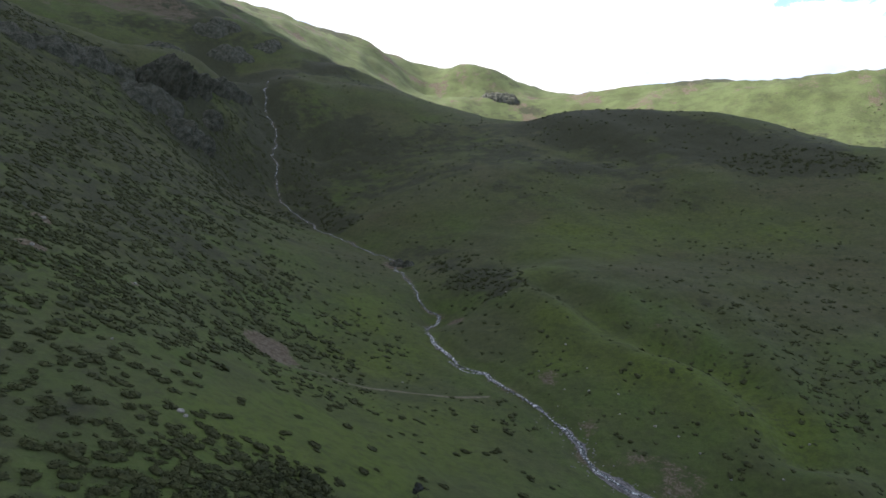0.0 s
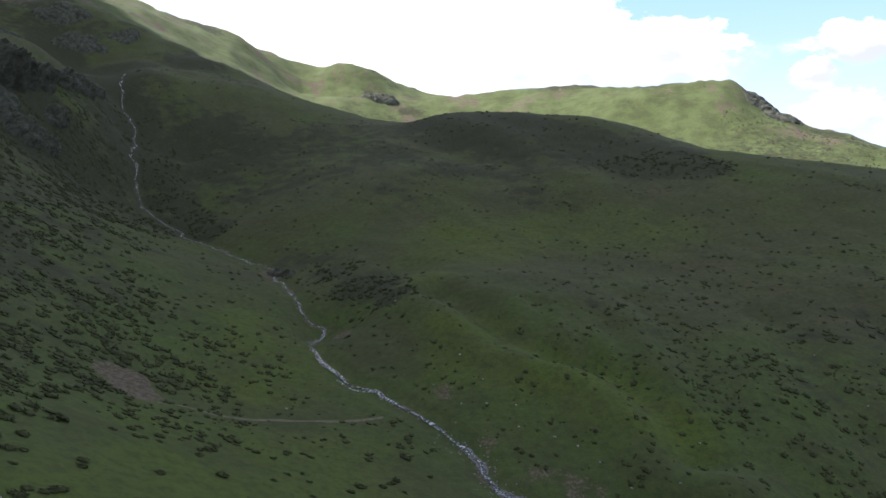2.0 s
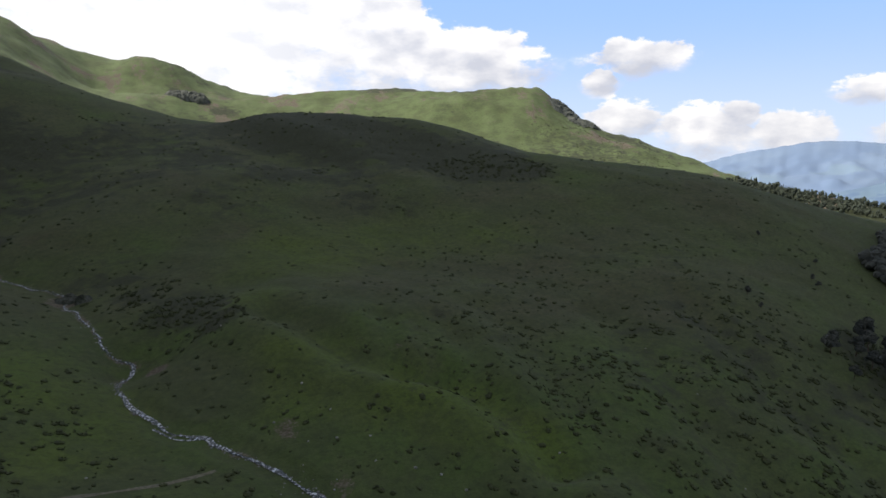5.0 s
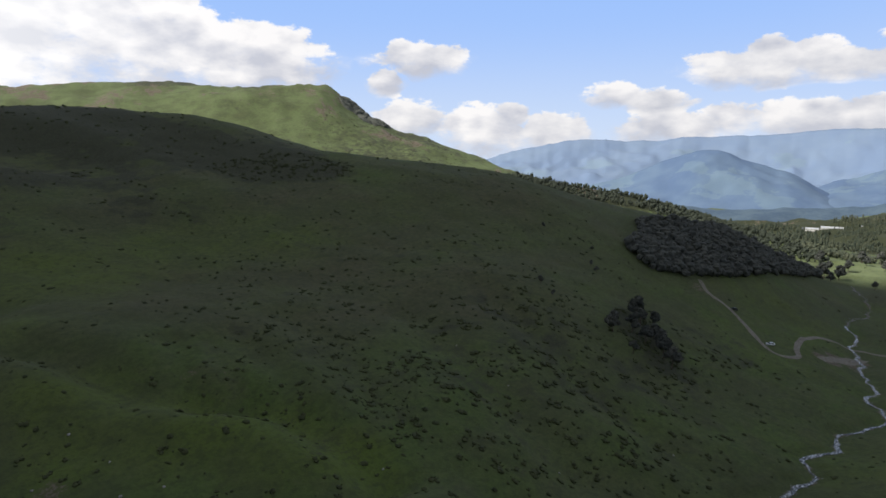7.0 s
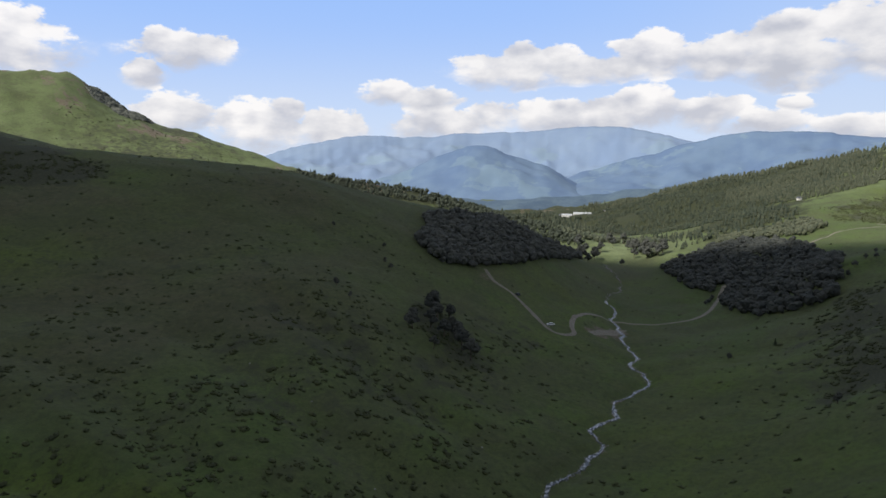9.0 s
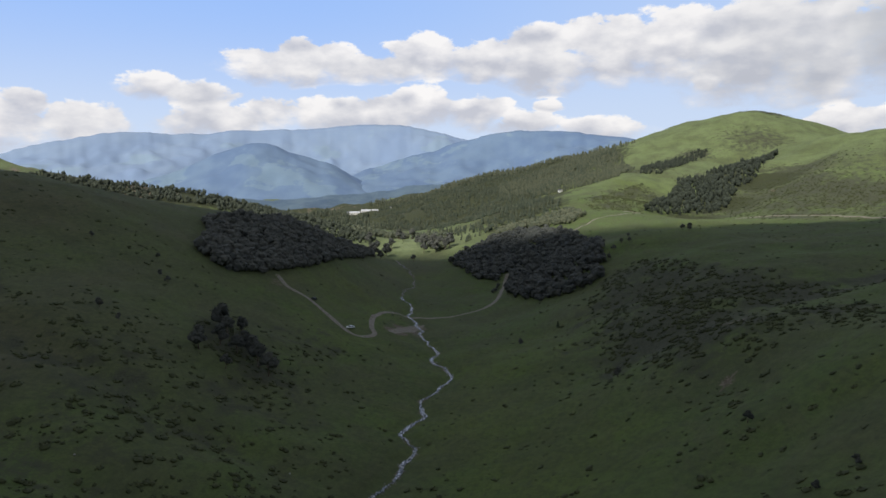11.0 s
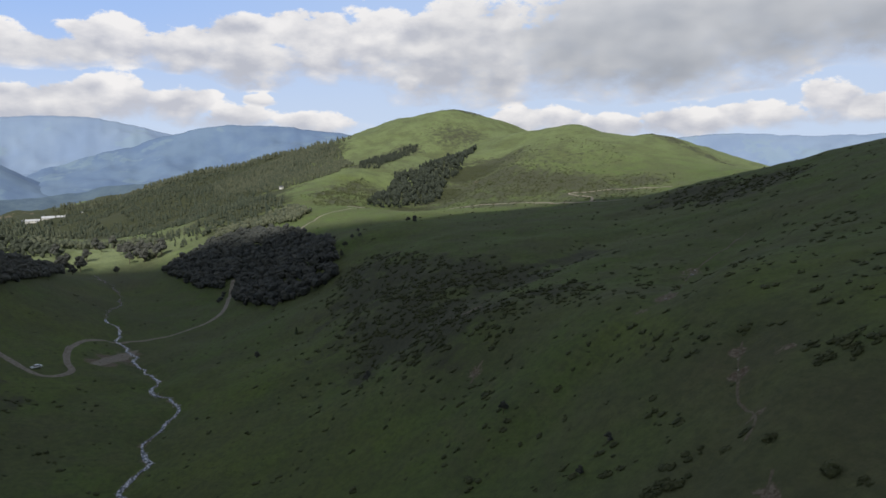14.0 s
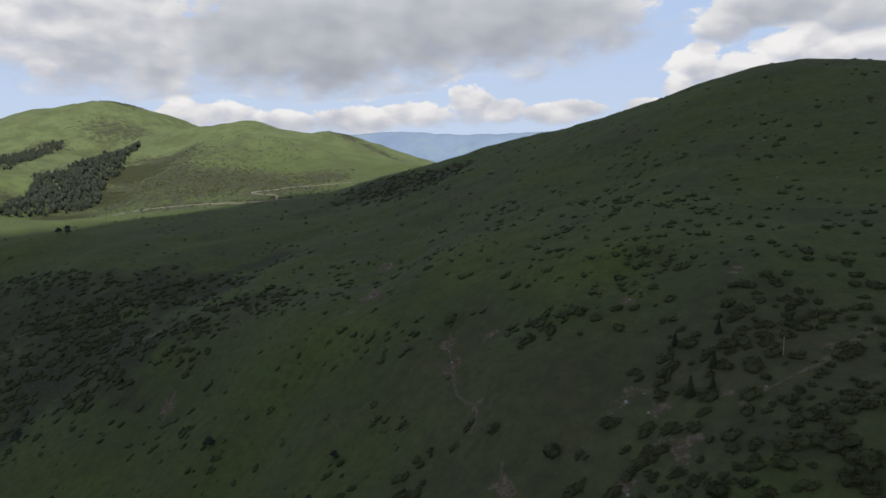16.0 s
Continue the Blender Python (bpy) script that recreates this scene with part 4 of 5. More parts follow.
def strewn(name, label, category, shapes, x, y, wide, tall, mat, sink=0.1, seed=1, hug=0.0):
    """Many plants or stones as one mesh. hug: how far each follows the lean of the slope."""
    rng = np.random.default_rng(seed)
    z = height(x, y)
    vs, fs, at = [], [], 0
    pick = rng.integers(0, len(shapes), len(x))
    turn = rng.uniform(0, 6.283, len(x))
    tx_, ty_ = (height(x + 1.5, y) - height(x - 1.5, y)) / 3, (height(x, y + 1.5) - height(x, y - 1.5)) / 3
    for k in range(len(x)):
        v, f = shapes[pick[k]]
        c, s = math.cos(turn[k]), math.sin(turn[k])
        px, py = v[:, 0] * c - v[:, 1] * s, v[:, 0] * s + v[:, 1] * c
        vs.append(np.stack((px * wide[k] + x[k], py * wide[k] + y[k], v[:, 2] * tall[k] + z[k] - sink * tall[k] + hug * wide[k] * (px * tx_[k] + py * ty_[k])), -1))
        fs.append(f + at)
        at += len(v)
    ob = quads_object(name, np.concatenate(vs), np.concatenate(fs), mat)
    ob.data.polygons.foreach_set("use_smooth", np.zeros(len(ob.data.polygons), bool))
    return tagged(ob, label, category, kind="stuff")


def thing(name, label, category, group, parts, where, turn=0.0, scale=1.0, tall=None):
    """An Empty at its base with its parts: (name, mesh)."""
    ob = new(name)
    for n_, me in parts:
        new(n_, me).parent = ob
    ob.matrix_basis = pose(*where, 0, 0, turn) @ Matrix.Diagonal((scale, scale, tall or scale, 1))
    return tagged(ob, label, category, group)


RNG = np.random.default_rng(7)

# ---- the stream ----
water_mat, net, skin, where = material("stream_water", 0.12)
foam = net.noise(where, 1.3, 6.0, 0.7)
net.links.new(net.mix(net.step(foam, 0.50, 0.62), (0.055, 0.065, 0.065, 1), (0.70, 0.72, 0.76, 1)), skin.inputs["Base Color"])
net.links.new(net.math("MULTIPLY_ADD", net.step(foam, 0.5, 0.6), 0.6, 0.1), skin.inputs["Roughness"])
bumped(net, skin, foam, 0.8, 0.2)


def ribbon(name, label, category, line, half, mat, lift, cols=5, seed=3, sag=0.0, uneven=0.25):
    """A strip that lies on the ground along a line, half metres to each side."""
    d = np.gradient(line, axis=0)
    d = d / np.linalg.norm(d, axis=1)[:, None]
    side = np.stack((d[:, 1], -d[:, 0]), -1)
    w = np.broadcast_to(half, len(line)) * (1 + uneven * fbm(line[:, 0], line[:, 1], 7, 2, seed))
    across = np.linspace(-1, 1, cols)
    px = line[:, None, 0] + side[:, None, 0] * w[:, None] * across
    py = line[:, None, 1] + side[:, None, 1] * w[:, None] * across
    pz = height(px, py)
    pz = pz + lift - sag * np.abs(across) ** 3
    return tagged(quads_object(name, np.stack((px, py, pz), -1).reshape(-1, 3), grid_faces(len(line), cols), mat), label, category, kind="structure")


fine_course = np.stack([np.interp(np.arange(0, len(STREAM) - 1, 0.5), np.arange(len(STREAM)), STREAM[:, k]) for k in (0, 1)], -1)
fine_course = fine_course[fine_course[:, 0] < 472]
ribbon("water", "narrow mountain stream with white riffles", "stream", fine_course, 0.30 + 0.30 * smooth(330, 200, fine_course[:, 1]), water_mat, 0.30, 5, 3, 0.12, 0.6)
side_arm = spline([(2, 203), (7, 196), (13, 194)], 1.0)
ribbon("water_2", "thin side arm of the stream", "stream", side_arm, 0.35, water_mat, 0.16, 3, 4, 0.1)
pool = spline([(362, 117), (374, 113), (388, 108), (403, 105)], 2.0)
ribbon("water_3", "shallow stony ford beside the track", "stream", pool, 3.0, GRAVEL, 0.12, 5, 4, 0.1)

stones = [lump(np.random.default_rng(k), (0, 0, 0.25), np.array((1.0, 0.75, 0.6)), 1, 0.22) for k in range(6)]
count = 3600
at = RNG.integers(0, len(STREAM), count)
spread = np.where((STREAM[at, 0] > 30) & (STREAM[at, 0] < 75), 2.6, 0.62)
sx, sy = STREAM[at, 0] + RNG.normal(0, 1, count) * spread, STREAM[at, 1] + RNG.normal(0, 1, count) * spread
size = RNG.uniform(0.12, 0.42, count)
STONE = plain("stream_stone", (0.12, 0.11, 0.11), (0.30, 0.29, 0.29), 0.8, 0.75, 0.5, 0.1)
reach = fine_course[(fine_course[:, 0] > 33) & (fine_course[:, 0] < 84)]
BED = plain("stony_bed", (0.045, 0.040, 0.040), (0.26, 0.25, 0.26), 0.9, 0.8, 0.8, 0.2)
ribbon("gravel_bed", "bed of grey stones and gravel beside the stream", "gravel", reach, 0.8 + 1.5 * smooth(33, 48, reach[:, 0]) * smooth(84, 66, reach[:, 0]), BED, 0.20, 7, 11, 0.12, 0.5)
strewn("stream_stones", "grey rounded stones lying along the stream bed", "stones", stones, sx, sy, size, size, STONE, 0.15, 3)

# ---- tracks ----
ROAD = spline([(384, 190), (373, 180), (369, 167), (359, 154), (344, 142), (336, 134), (338, 127), (349, 124), (361, 128), (380, 131), (403, 130), (417, 124), (422, 113), (423, 102), (430, 90), (437, 78), (444, 66), (460, 57), (495, 52), (538, 47)], 1.5)
ribbon("road_1", "pale gravel farm track winding over the valley floor", "track", ROAD, 1.5, GRAVEL, 0.22, 5, 6, 0.18, 0.12)
SHELF = spline([(741, -88), (723, -128), (697, -171), (660, -223), (616, -262), (560, -292), (500, -315), (440, -330)], 3.0)
ribbon("road_2", "pale gravel road along the foot of the hill", "road", SHELF, 2.4, GRAVEL, 0.5, 5, 7, 0.4, 0.1)
ribbon("road_3", "pale gravel track climbing across the pasture", "track", spline([(641, -19), (682, -46), (704, -74), (724, -104)], 3.0), 1.1, GRAVEL, 0.4, 5, 8, 0.3, 0.1)
ribbon("road_4", "pale gravel hairpin of the hill road", "road", spline([(560, -292), (600, -318), (638, -316), (630, -345), (600, -375), (567, -396)], 3.0), 1.5, GRAVEL, 0.5, 5, 7, 0.4, 0.1)
PATH = spline([(-40, 160), (-34, 162), (-26, 163), (-13, 167), (1, 171), (14, 176)], 1.2)
ribbon("path", "faint earthen path crossing the stream", "path", PATH, 0.65, plain("trodden_earth", (0.10, 0.09, 0.06), (0.20, 0.18, 0.13), 0.9), 0.12, 3, 9, 0.1, 0.4)

EARTHEN = plain("bare_earth", (0.075, 0.068, 0.042), (0.15, 0.13, 0.092), 0.8)
for k, (half, line) in enumerate([(0.2, [(127, -32), (122, -26), (119, -23), (113, -17), (106, -13), (103, -8)]), (0.28, [(224, -135), (212, -112), (201, -88), (184, -66), (168, -49), (167, -39)]), (0.25, [(203, -12), (200, -9), (196, -5)]), (0.2, [(94, -3), (92, 0), (87, 7)]), (0.3, [(68, -11), (64, -16), (61, -22), (58, -30)]), (0.25, [(252, -34), (247, -27), (243, -20)])]):
    ribbon("path_%d" % (k + 2), "narrow strip of bare trodden earth on the slope", "path", spline(line, 0.8), half, EARTHEN, 0.08, 3, 20 + k, 0.06, 0.8)

def on_slope(px, py, turn, w, d, h, sunk=0.0):
    """A pose square to the ground, sunk into it."""
    e = max(1.5, 0.5 * w)
    z = height(np.array([px, px + e, px - e, px, px], float), np.array([py, py, py, py + e, py - e], float))
    up = Vector((-(z[1] - z[2]) / (2 * e), -(z[3] - z[4]) / (2 * e), 1.0)).normalized()
    tilt = Vector((0, 0, 1)).rotation_difference(up).to_matrix().to_4x4()
    return Matrix.Translation((px, py, float(z[0]) - sunk * h)) @ tilt @ Matrix.Rotation(radians(turn), 4, "Z") @ Matrix.Diagonal((w, d, h, 1))


# ---- shrubs ----
def sprinkle(count, near, far, seed, low=-100, high=176):
    """Places drawn evenly in angle and in the log of distance, kept where scrub grows."""
    rng = np.random.default_rng(seed)
    a, r = np.radians(rng.uniform(low, high, count)), np.exp(rng.uniform(math.log(near), math.log(far), count))
    return MID[0] + r * np.sin(a), MID[1] + r * np.cos(a), r, rng


def growing(count, near, far, seed, base):
    x, y, r, rng = sprinkle(count, near, far, seed)
    d = scrub_at(x, y)
    clump = fbm(x, y, 16, 3, 51)
    chance = np.clip(base * (0.55 + 1.2 * np.maximum(clump, 0)) + d * (0.62 + 0.9 * clump), 0, 1)
    keep = (rng.uniform(0, 1, count) < chance) & (off_line(x, y, STREAM) > 5) & (off_line(x, y, ROAD) > 4) & (patches(x, y, EARTH) < 0.45)
    return x[keep], y[keep], r[keep], d[keep], rng


fine_shrubs = [shrub_shape(np.random.default_rng(20 + k), True) for k in range(5)]
plain_shrubs = [shrub_shape(np.random.default_rng(40 + k), False) for k in range(6)]

# close by, each bush for itself
shrub_meshes = [tri_mesh("juniper_shrub", s, SHRUB) for s in fine_shrubs]
x, y, r, d, rng = growing(7500, 40, 140, 61, 0.08)
pick = np.argsort(r)[:280]
near_rest = np.argsort(r)[280:]
for k in pick:
    w = rng.uniform(0.6, 1.5) * (1.2 if d[k] > 0.5 else 0.9)
    ob = new("juniper_shrub", shrub_meshes[int(rng.integers(0, 5))])
    ob.matrix_basis = on_slope(x[k], y[k], rng.uniform(0, 360), w * rng.uniform(0.9, 1.4), w, w * rng.uniform(0.6, 0.95), 0.08)
    tagged(ob, "dark green spreading juniper bush on the grass slope", "shrub", "bushes on the near slopes")
near_rest = near_rest[:700]
wide = rng.uniform(0.5, 1.6, len(near_rest))
strewn("near_scrub", "dark green heath and juniper scrub on the slopes", "scrub", fine_shrubs, x[near_rest], y[near_rest], wide, wide * 0.72, SHRUB, 0.1, 5, 0.85)
x, y, r, d, rng = growing(60000, 105, 760, 71, 0.16)
wide = (0.45 + 1.2 * rng.uniform(0, 1, len(x)) ** 2) * (1 + 0.3 * d) * (1 + 0.3 * smooth(300, 700, r))
wide = wide * (1 + 0.25 * smooth(70, 30, np.hypot(x - 190, y - 160)))
x, y, wide = x[:12500], y[:12500], wide[:12500]
strewn("scrub", "dark green heath and juniper scrub on the slopes", "scrub", plain_shrubs, x, y, wide, wide * 0.72, SHRUB, 0.1, 6, 0.85)

# thickets
rng = np.random.default_rng(91)
for close, shapes, dense in ((True, fine_shrubs, 0.30), (False, plain_shrubs, 0.17)):
    tx, ty = [], []
    for px, py, rad, strength in SCRUB:
        away = math.hypot(px - MID[0], py - MID[1])
        if strength >= 0.7 and away < (640 if px < 0 else 430) and (away < 110) == close:
            m = int(rad * rad * dense)
            a, k = rng.uniform(0, 6.283, m), rad * 0.95 * np.sqrt(rng.uniform(0, 1, m))
            tx.append(px + k * np.cos(a)), ty.append(py + k * np.sin(a))
    tx, ty = np.concatenate(tx), np.concatenate(ty)
    keep = (fbm(tx, ty, 9, 3, 57) > -0.35) & (off_line(tx, ty, STREAM) > 4) & (patches(tx, ty, EARTH) < 0.4)
    tx, ty = tx[keep], ty[keep]
    wide = rng.uniform(0.4, 1.25, len(tx)) if close else rng.uniform(0.8, 2.1, len(tx))
    strewn("thicket", "dense dark heath and juniper thicket on the slope", "scrub", shapes, tx, ty, wide, wide * rng.uniform(0.55, 1.0, len(tx)), SHRUB, 0.1, 15, 0.85)

# shrubs of the far hills, thickened to stand in for soft shade too
tx, ty = [], []
for px, py, rad, strength in SCRUB:
    if px > 580 and rad < 150:
        m = int(rad * rad * 0.065 * strength)
        a, k = rng.uniform(0, 6.283, m), rad * 1.1 * np.sqrt(rng.uniform(0, 1, m))
        tx.append(px + k * np.cos(a)), ty.append(py + k * np.sin(a))
tx, ty = np.concatenate(tx), np.concatenate(ty)
wide = rng.uniform(0.7, 2.0, len(tx))
strewn("hill_scrub", "green scrub dotted over the far hillsides", "scrub", plain_shrubs, tx, ty, wide, wide * 0.8, SHRUB, 0.1, 16, 0.85)

# ---- trees ----
broad = [[("trunk", tri_mesh("trunk", trunk_shape(np.random.default_rng(k), 2.6, 0.16), BARK)), ("crown", tri_mesh("crown", tuple((v * (2.0, 2.0, 2.0) + (0, 0, 0.9), f) for v, f in [crown_shape(np.random.default_rng(80 + k), True)])[0], BROADLEAF))] for k in range(4)]
fir = [[("trunk", tri_mesh("trunk", trunk_shape(np.random.default_rng(k), 3.4, 0.12, 0), BARK)), ("crown", tri_mesh("crown", tuple((v * (2.3, 2.3, 2.2) + (0, 0, 0.1), f) for v, f in [conifer_shape(np.random.default_rng(90 + k), True)])[0], NEEDLE))] for k in range(3)]


def on_ground(x, y):
    return (x, y, float(height(np.array([float(x)]), np.array([float(y)]))[0]) - 0.1)


def tree(x, y, scale, kind, label):
    k = int(RNG.integers(0, 3))
    thing("tree" if kind == "broad" else "fir_tree", label, "tree", "trees on the slopes", (broad if kind == "broad" else fir)[k], on_ground(x, y), float(RNG.uniform(0, 360)), scale * float(RNG.uniform(0.9, 1.1)))


for px, py, s in [(246, 173, 1.3), (276, 177, 1.5), (270, 172, 1.2), (255, 162, 1.1), (262, 158, 1.0), (254, 153, 1.2), (249, 147, 1.3), (240, 160, 0.7), (266, 163, 0.9), (258, 170, 1.0), (280, 170, 1.0)]:
    tree(px, py, s * 1.7, "broad", "dark round broadleaf tree in a hillside clump")
for px, py, s in [(246, 212, 0.9), (242, 202, 0.7), (303, 215, 0.8), (328, 233, 0.7), (307, 221, 0.7), (323, 265, 0.7), (333, 45, 0.8), (167, -1, 0.6), (242, 14, 0.8), (451, -28, 0.9), (463, -35, 0.7), (449, -33, 0.8), (433, -17, 0.9), (464, -72, 1.0), (459, -75, 1.1), (445, -22, 0.9), (489, -23, 0.8), (128, 3, 0.45), (131, -5, 0.4)]:
    tree(px, py, s, "broad", "small dark broadleaf tree standing alone on grass")
for px, py, s in [(74, -13, 0.62), (71.6, -13.5, 0.5), (75, -26, 0.5), (73, -18, 0.5), (80, -24, 0.45), (343, 25, 0.9), (120, 170, 0.3), (-60, 150, 0.4)]:
    tree(px, py, s, "fir", "small dark fir tree on the grass slope")


tree(-4.0, 93.1, 0.62, "broad", "bushy dark broadleaf sapling on the near slope")


def inside(x, y, fence):
    """Which points lie within a fenced plot."""
    hit = np.zeros(len(x), bool)
    for (ax, ay), (bx, by) in zip(fence, fence[1:] + fence[:1]):
        cut = (ay > y) != (by > y)
        hit ^= cut & (x < (bx - ax) * (y - ay) / (by - ay + 1e-9) + ax)
    return hit


def plot(fence, count, seed):
    rng = np.random.default_rng(seed)
    p = np.array(fence, float)
    x, y = rng.uniform(p[:, 0].min(), p[:, 0].max(), count), rng.uniform(p[:, 1].min(), p[:, 1].max(), count)
    keep = inside(x, y, fence) & (off_line(x, y, ROAD) > 4.5)
    return x[keep], y[keep], rng


def wood_crown(rng):
    """A rounded beech crown of a closed wood, about one metre in radius."""
    parts = []
    for k in range(4):
        a, h = rng.uniform(0, 6.28), rng.uniform(0.55, 1.4)
        reach = rng.uniform(0.1, 0.55) * (1.5 - 0.6 * h)
        c = np.array((math.cos(a) * reach, math.sin(a) * reach, h))
        size = rng.uniform(0.46, 0.68) * np.array((1, 1, 0.9))
        parts.append(lump(rng, c, size, 1, 0.24))
        parts.append(leaves(rng, 11, c, size, 0.11))
    return soup(parts)


beech = [wood_crown(np.random.default_rng(100 + k)) for k in range(7)]
far_spruce = []
for k in range(5):
    far_rng = np.random.default_rng(150 + k)
    far_spruce.append(soup([lump(far_rng, (0, 0, 0.55), (0.5, 0.5, 0.5), 1, 0.3), lump(far_rng, (0, 0, 1.2), (0.32, 0.32, 0.7), 1, 0.25)]))
spruce = [conifer_shape(np.random.default_rng(120 + k), False) for k in range(5)]
x, y, rng = plot([(360, 228), (352, 206), (374, 195), (418, 184), (470, 178), (560, 172), (640, 180), (655, 195), (592, 222), (526, 236), (460, 245), (425, 252), (400, 240)], 3900, 131)
wide = 2.0 + 2.6 * rng.uniform(0, 1, len(x)) ** 1.8
strewn("beech_wood", "dense dark beech wood covering a steep spur", "forest", beech, x, y, wide, wide * rng.uniform(0.75, 1.15, len(x)), BROADLEAF, 0.05, 8)
x, y, rng = plot([(640, 104), (700, 66), (704, 16), (622, -20), (549, -30), (470, -16), (432, -14), (404, -8), (406, 10), (425, 30), (455, 44), (470, 46), (480, 60), (522, 56), (551, 78)], 3900, 132)
wide = 2.0 + 2.6 * rng.uniform(0, 1, len(x)) ** 1.8
strewn("beech_wood", "dark beech wood on the slope above the track", "forest", beech, x, y, wide, wide * rng.uniform(0.75, 1.15, len(x)), BROADLEAF, 0.05, 9)
# leaf tones hold the light: dark in place of cloud shade, olive where sunlit
SHADED_LEAF = leafy("shaded_leaf", (0.022, 0.028, 0.020), (0.048, 0.056, 0.038), 6.0)
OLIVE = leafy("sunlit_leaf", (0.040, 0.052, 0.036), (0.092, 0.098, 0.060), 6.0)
x, y, rng = plot([(800, 690), (845, 670), (895, 600), (945, 515), (985, 430), (960, 350), (860, 262), (770, 200), (690, 196), (700, 230), (800, 330), (840, 450), (800, 600)], 3800, 133)
keep = fbm(x, y, 90, 3, 77) > -0.6
x, y = x[keep], y[keep]
wide = rng.uniform(2.2, 4.2, len(x))
strewn("ridge_wood", "mixed green wood on a far sunny ridge", "forest", spruce + beech, x, y, wide, wide * rng.uniform(0.9, 1.4, len(x)), SHADED_LEAF, 0.05, 10)
x, y, rng = plot([(720, 90), (760, 60), (720, 10), (760, -20), (900, -40), (1000, -70), (1120, -60), (1250, -120), (1400, -215), (1460, -190), (1530, -60), (1640, 120), (1720, 420), (1560, 360), (1400, 330), (1220, 250), (1040, 190), (900, 140), (800, 110)], 12000, 134)
keep = (fbm(x, y, 110, 3, 79) > -0.55) & ~inside(x, y, [(1090, -5), (1010, -135), (1045, -190), (990, -215), (890, -195), (790, -100), (780, -45), (823, -30)])
x, y = x[keep], y[keep]
wide = rng.uniform(1.7, 3.4, len(x))
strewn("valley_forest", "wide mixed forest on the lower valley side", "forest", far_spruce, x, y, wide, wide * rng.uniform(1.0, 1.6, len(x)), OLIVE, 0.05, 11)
x, y, rng = plot([(990, 420), (1040, 330), (1100, 210), (1230, 270), (1400, 340), (1560, 370), (1600, 420), (1720, 500), (1900, 760), (1700, 1000), (1300, 860), (1000, 660)], 6500, 136)
keep = (fbm(x, y, 130, 3, 83) > -0.5) & (np.hypot(x - 1590, y - 385) > 48)
x, y = x[keep], y[keep]
wide = rng.uniform(3.0, 5.2, len(x))
strewn("valley_forest", "distant mixed forest on the valley floor", "forest", far_spruce, x, y, wide, wide * rng.uniform(1.2, 1.7, len(x)), OLIVE, 0.05, 13)
x, y, rng = plot([(1400, -215), (1450, -200), (1530, -110), (1640, 90), (1720, 400), (1850, 420), (1820, 50), (1650, -150), (1500, -270)], 2200, 138)
wide = rng.uniform(2.8, 4.8, len(x))
strewn("ridge_forest", "dense forest along the skyline of the valley side", "forest", far_spruce, x, y, wide, wide * 1.5, OLIVE, 0.05, 17)
x, y, rng = plot([(772, -118), (900, -178), (996, -222), (1010, -266), (1169, -378), (1139, -427), (1025, -358), (950, -312), (905, -275), (812, -222)], 3800, 135)
wide = rng.uniform(2.4, 4.4, len(x))
strewn("ravine_wood", "dark narrow wood climbing a ravine between hills", "forest", spruce + beech, x, y, wide, wide * 1.4, SHADED_LEAF, 0.05, 12)
x, y, rng = plot([(1495, 43), (1526, -83), (1549, -192), (1333, -202), (1158, -191), (1034, -140), (1046, -79), (1103, -8), (1288, 47)], 5200, 141)
wide = rng.uniform(1.8, 3.4, len(x))
strewn("spur_forest", "dense dark conifer forest on a rounded spur", "forest", far_spruce, x, y, wide, wide * 1.3, OLIVE, 0.05, 41)
x, y, rng = plot([(1167, -204), (1218, -266), (1240, -327), (1220, -340), (1150, -275), (1042, -205), (1050, -176)], 1500, 142)
wide = rng.uniform(2.0, 3.4, len(x))
strewn("hill_wood", "dark strip of wood along the foot of a round hill", "forest", far_spruce, x, y, wide, wide * 1.2, SHADED_LEAF, 0.05, 42)
x, y, rng = plot([(805, -55), (914, -108), (960, -159), (934, -172), (860, -166), (740, -99), (771, -56)], 2200, 143)
wide = rng.uniform(0.7, 2.2, len(x))
strewn("mound_scrub", "dark scrub covering the flank of a sunny mound", "scrub", plain_shrubs, x, y, wide, wide * 0.9, SHRUB, 0.1, 43, 0.85)
x, y, rng = plot([(743, 55), (764, 8), (786, -34), (728, -46), (690, -23), (725, 26), (705, 56)], 900, 144)
wide = rng.uniform(1.8, 3.4, len(x))
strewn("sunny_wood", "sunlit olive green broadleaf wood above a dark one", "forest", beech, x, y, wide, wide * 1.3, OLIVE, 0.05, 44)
x, y, rng = plot([(690, 118), (740, 108), (800, 118), (870, 145), (900, 200), (880, 262), (800, 232), (850, 196), (840, 160), (790, 140), (730, 132)], 900, 137)
wide = rng.uniform(2.4, 4.0, len(x))
strewn("meadow_wood", "green broadleaf wood round the sunlit meadow", "forest", beech, x, y, wide, wide * 1.3, OLIVE, 0.05, 14)
for px, py, s in [(690, 176, 1.6), (712, 190, 1.5), (728, 176, 1.4), (735, 140, 1.7), (720, 130, 1.5), (745, 128, 1.6), (752, 140, 1.5), (700, 122, 1.5), (742, 205, 1.6), (665, 178, 1.2), (660, 142, 1.0), (830, 165, 1.5), (815, 180, 1.5), (838, 185, 1.4), (707, 112, 1.5), (718, 108, 1.7), (728, 118, 1.4), (704, 136, 1.3), (684, 190, 1.6), (676, 186, 1.3), (757, 150, 1.3), (780, 170, 1.2)]:
    tree(px, py, s * 1.9, "broad", "round broadleaf tree beside the sunlit meadow")


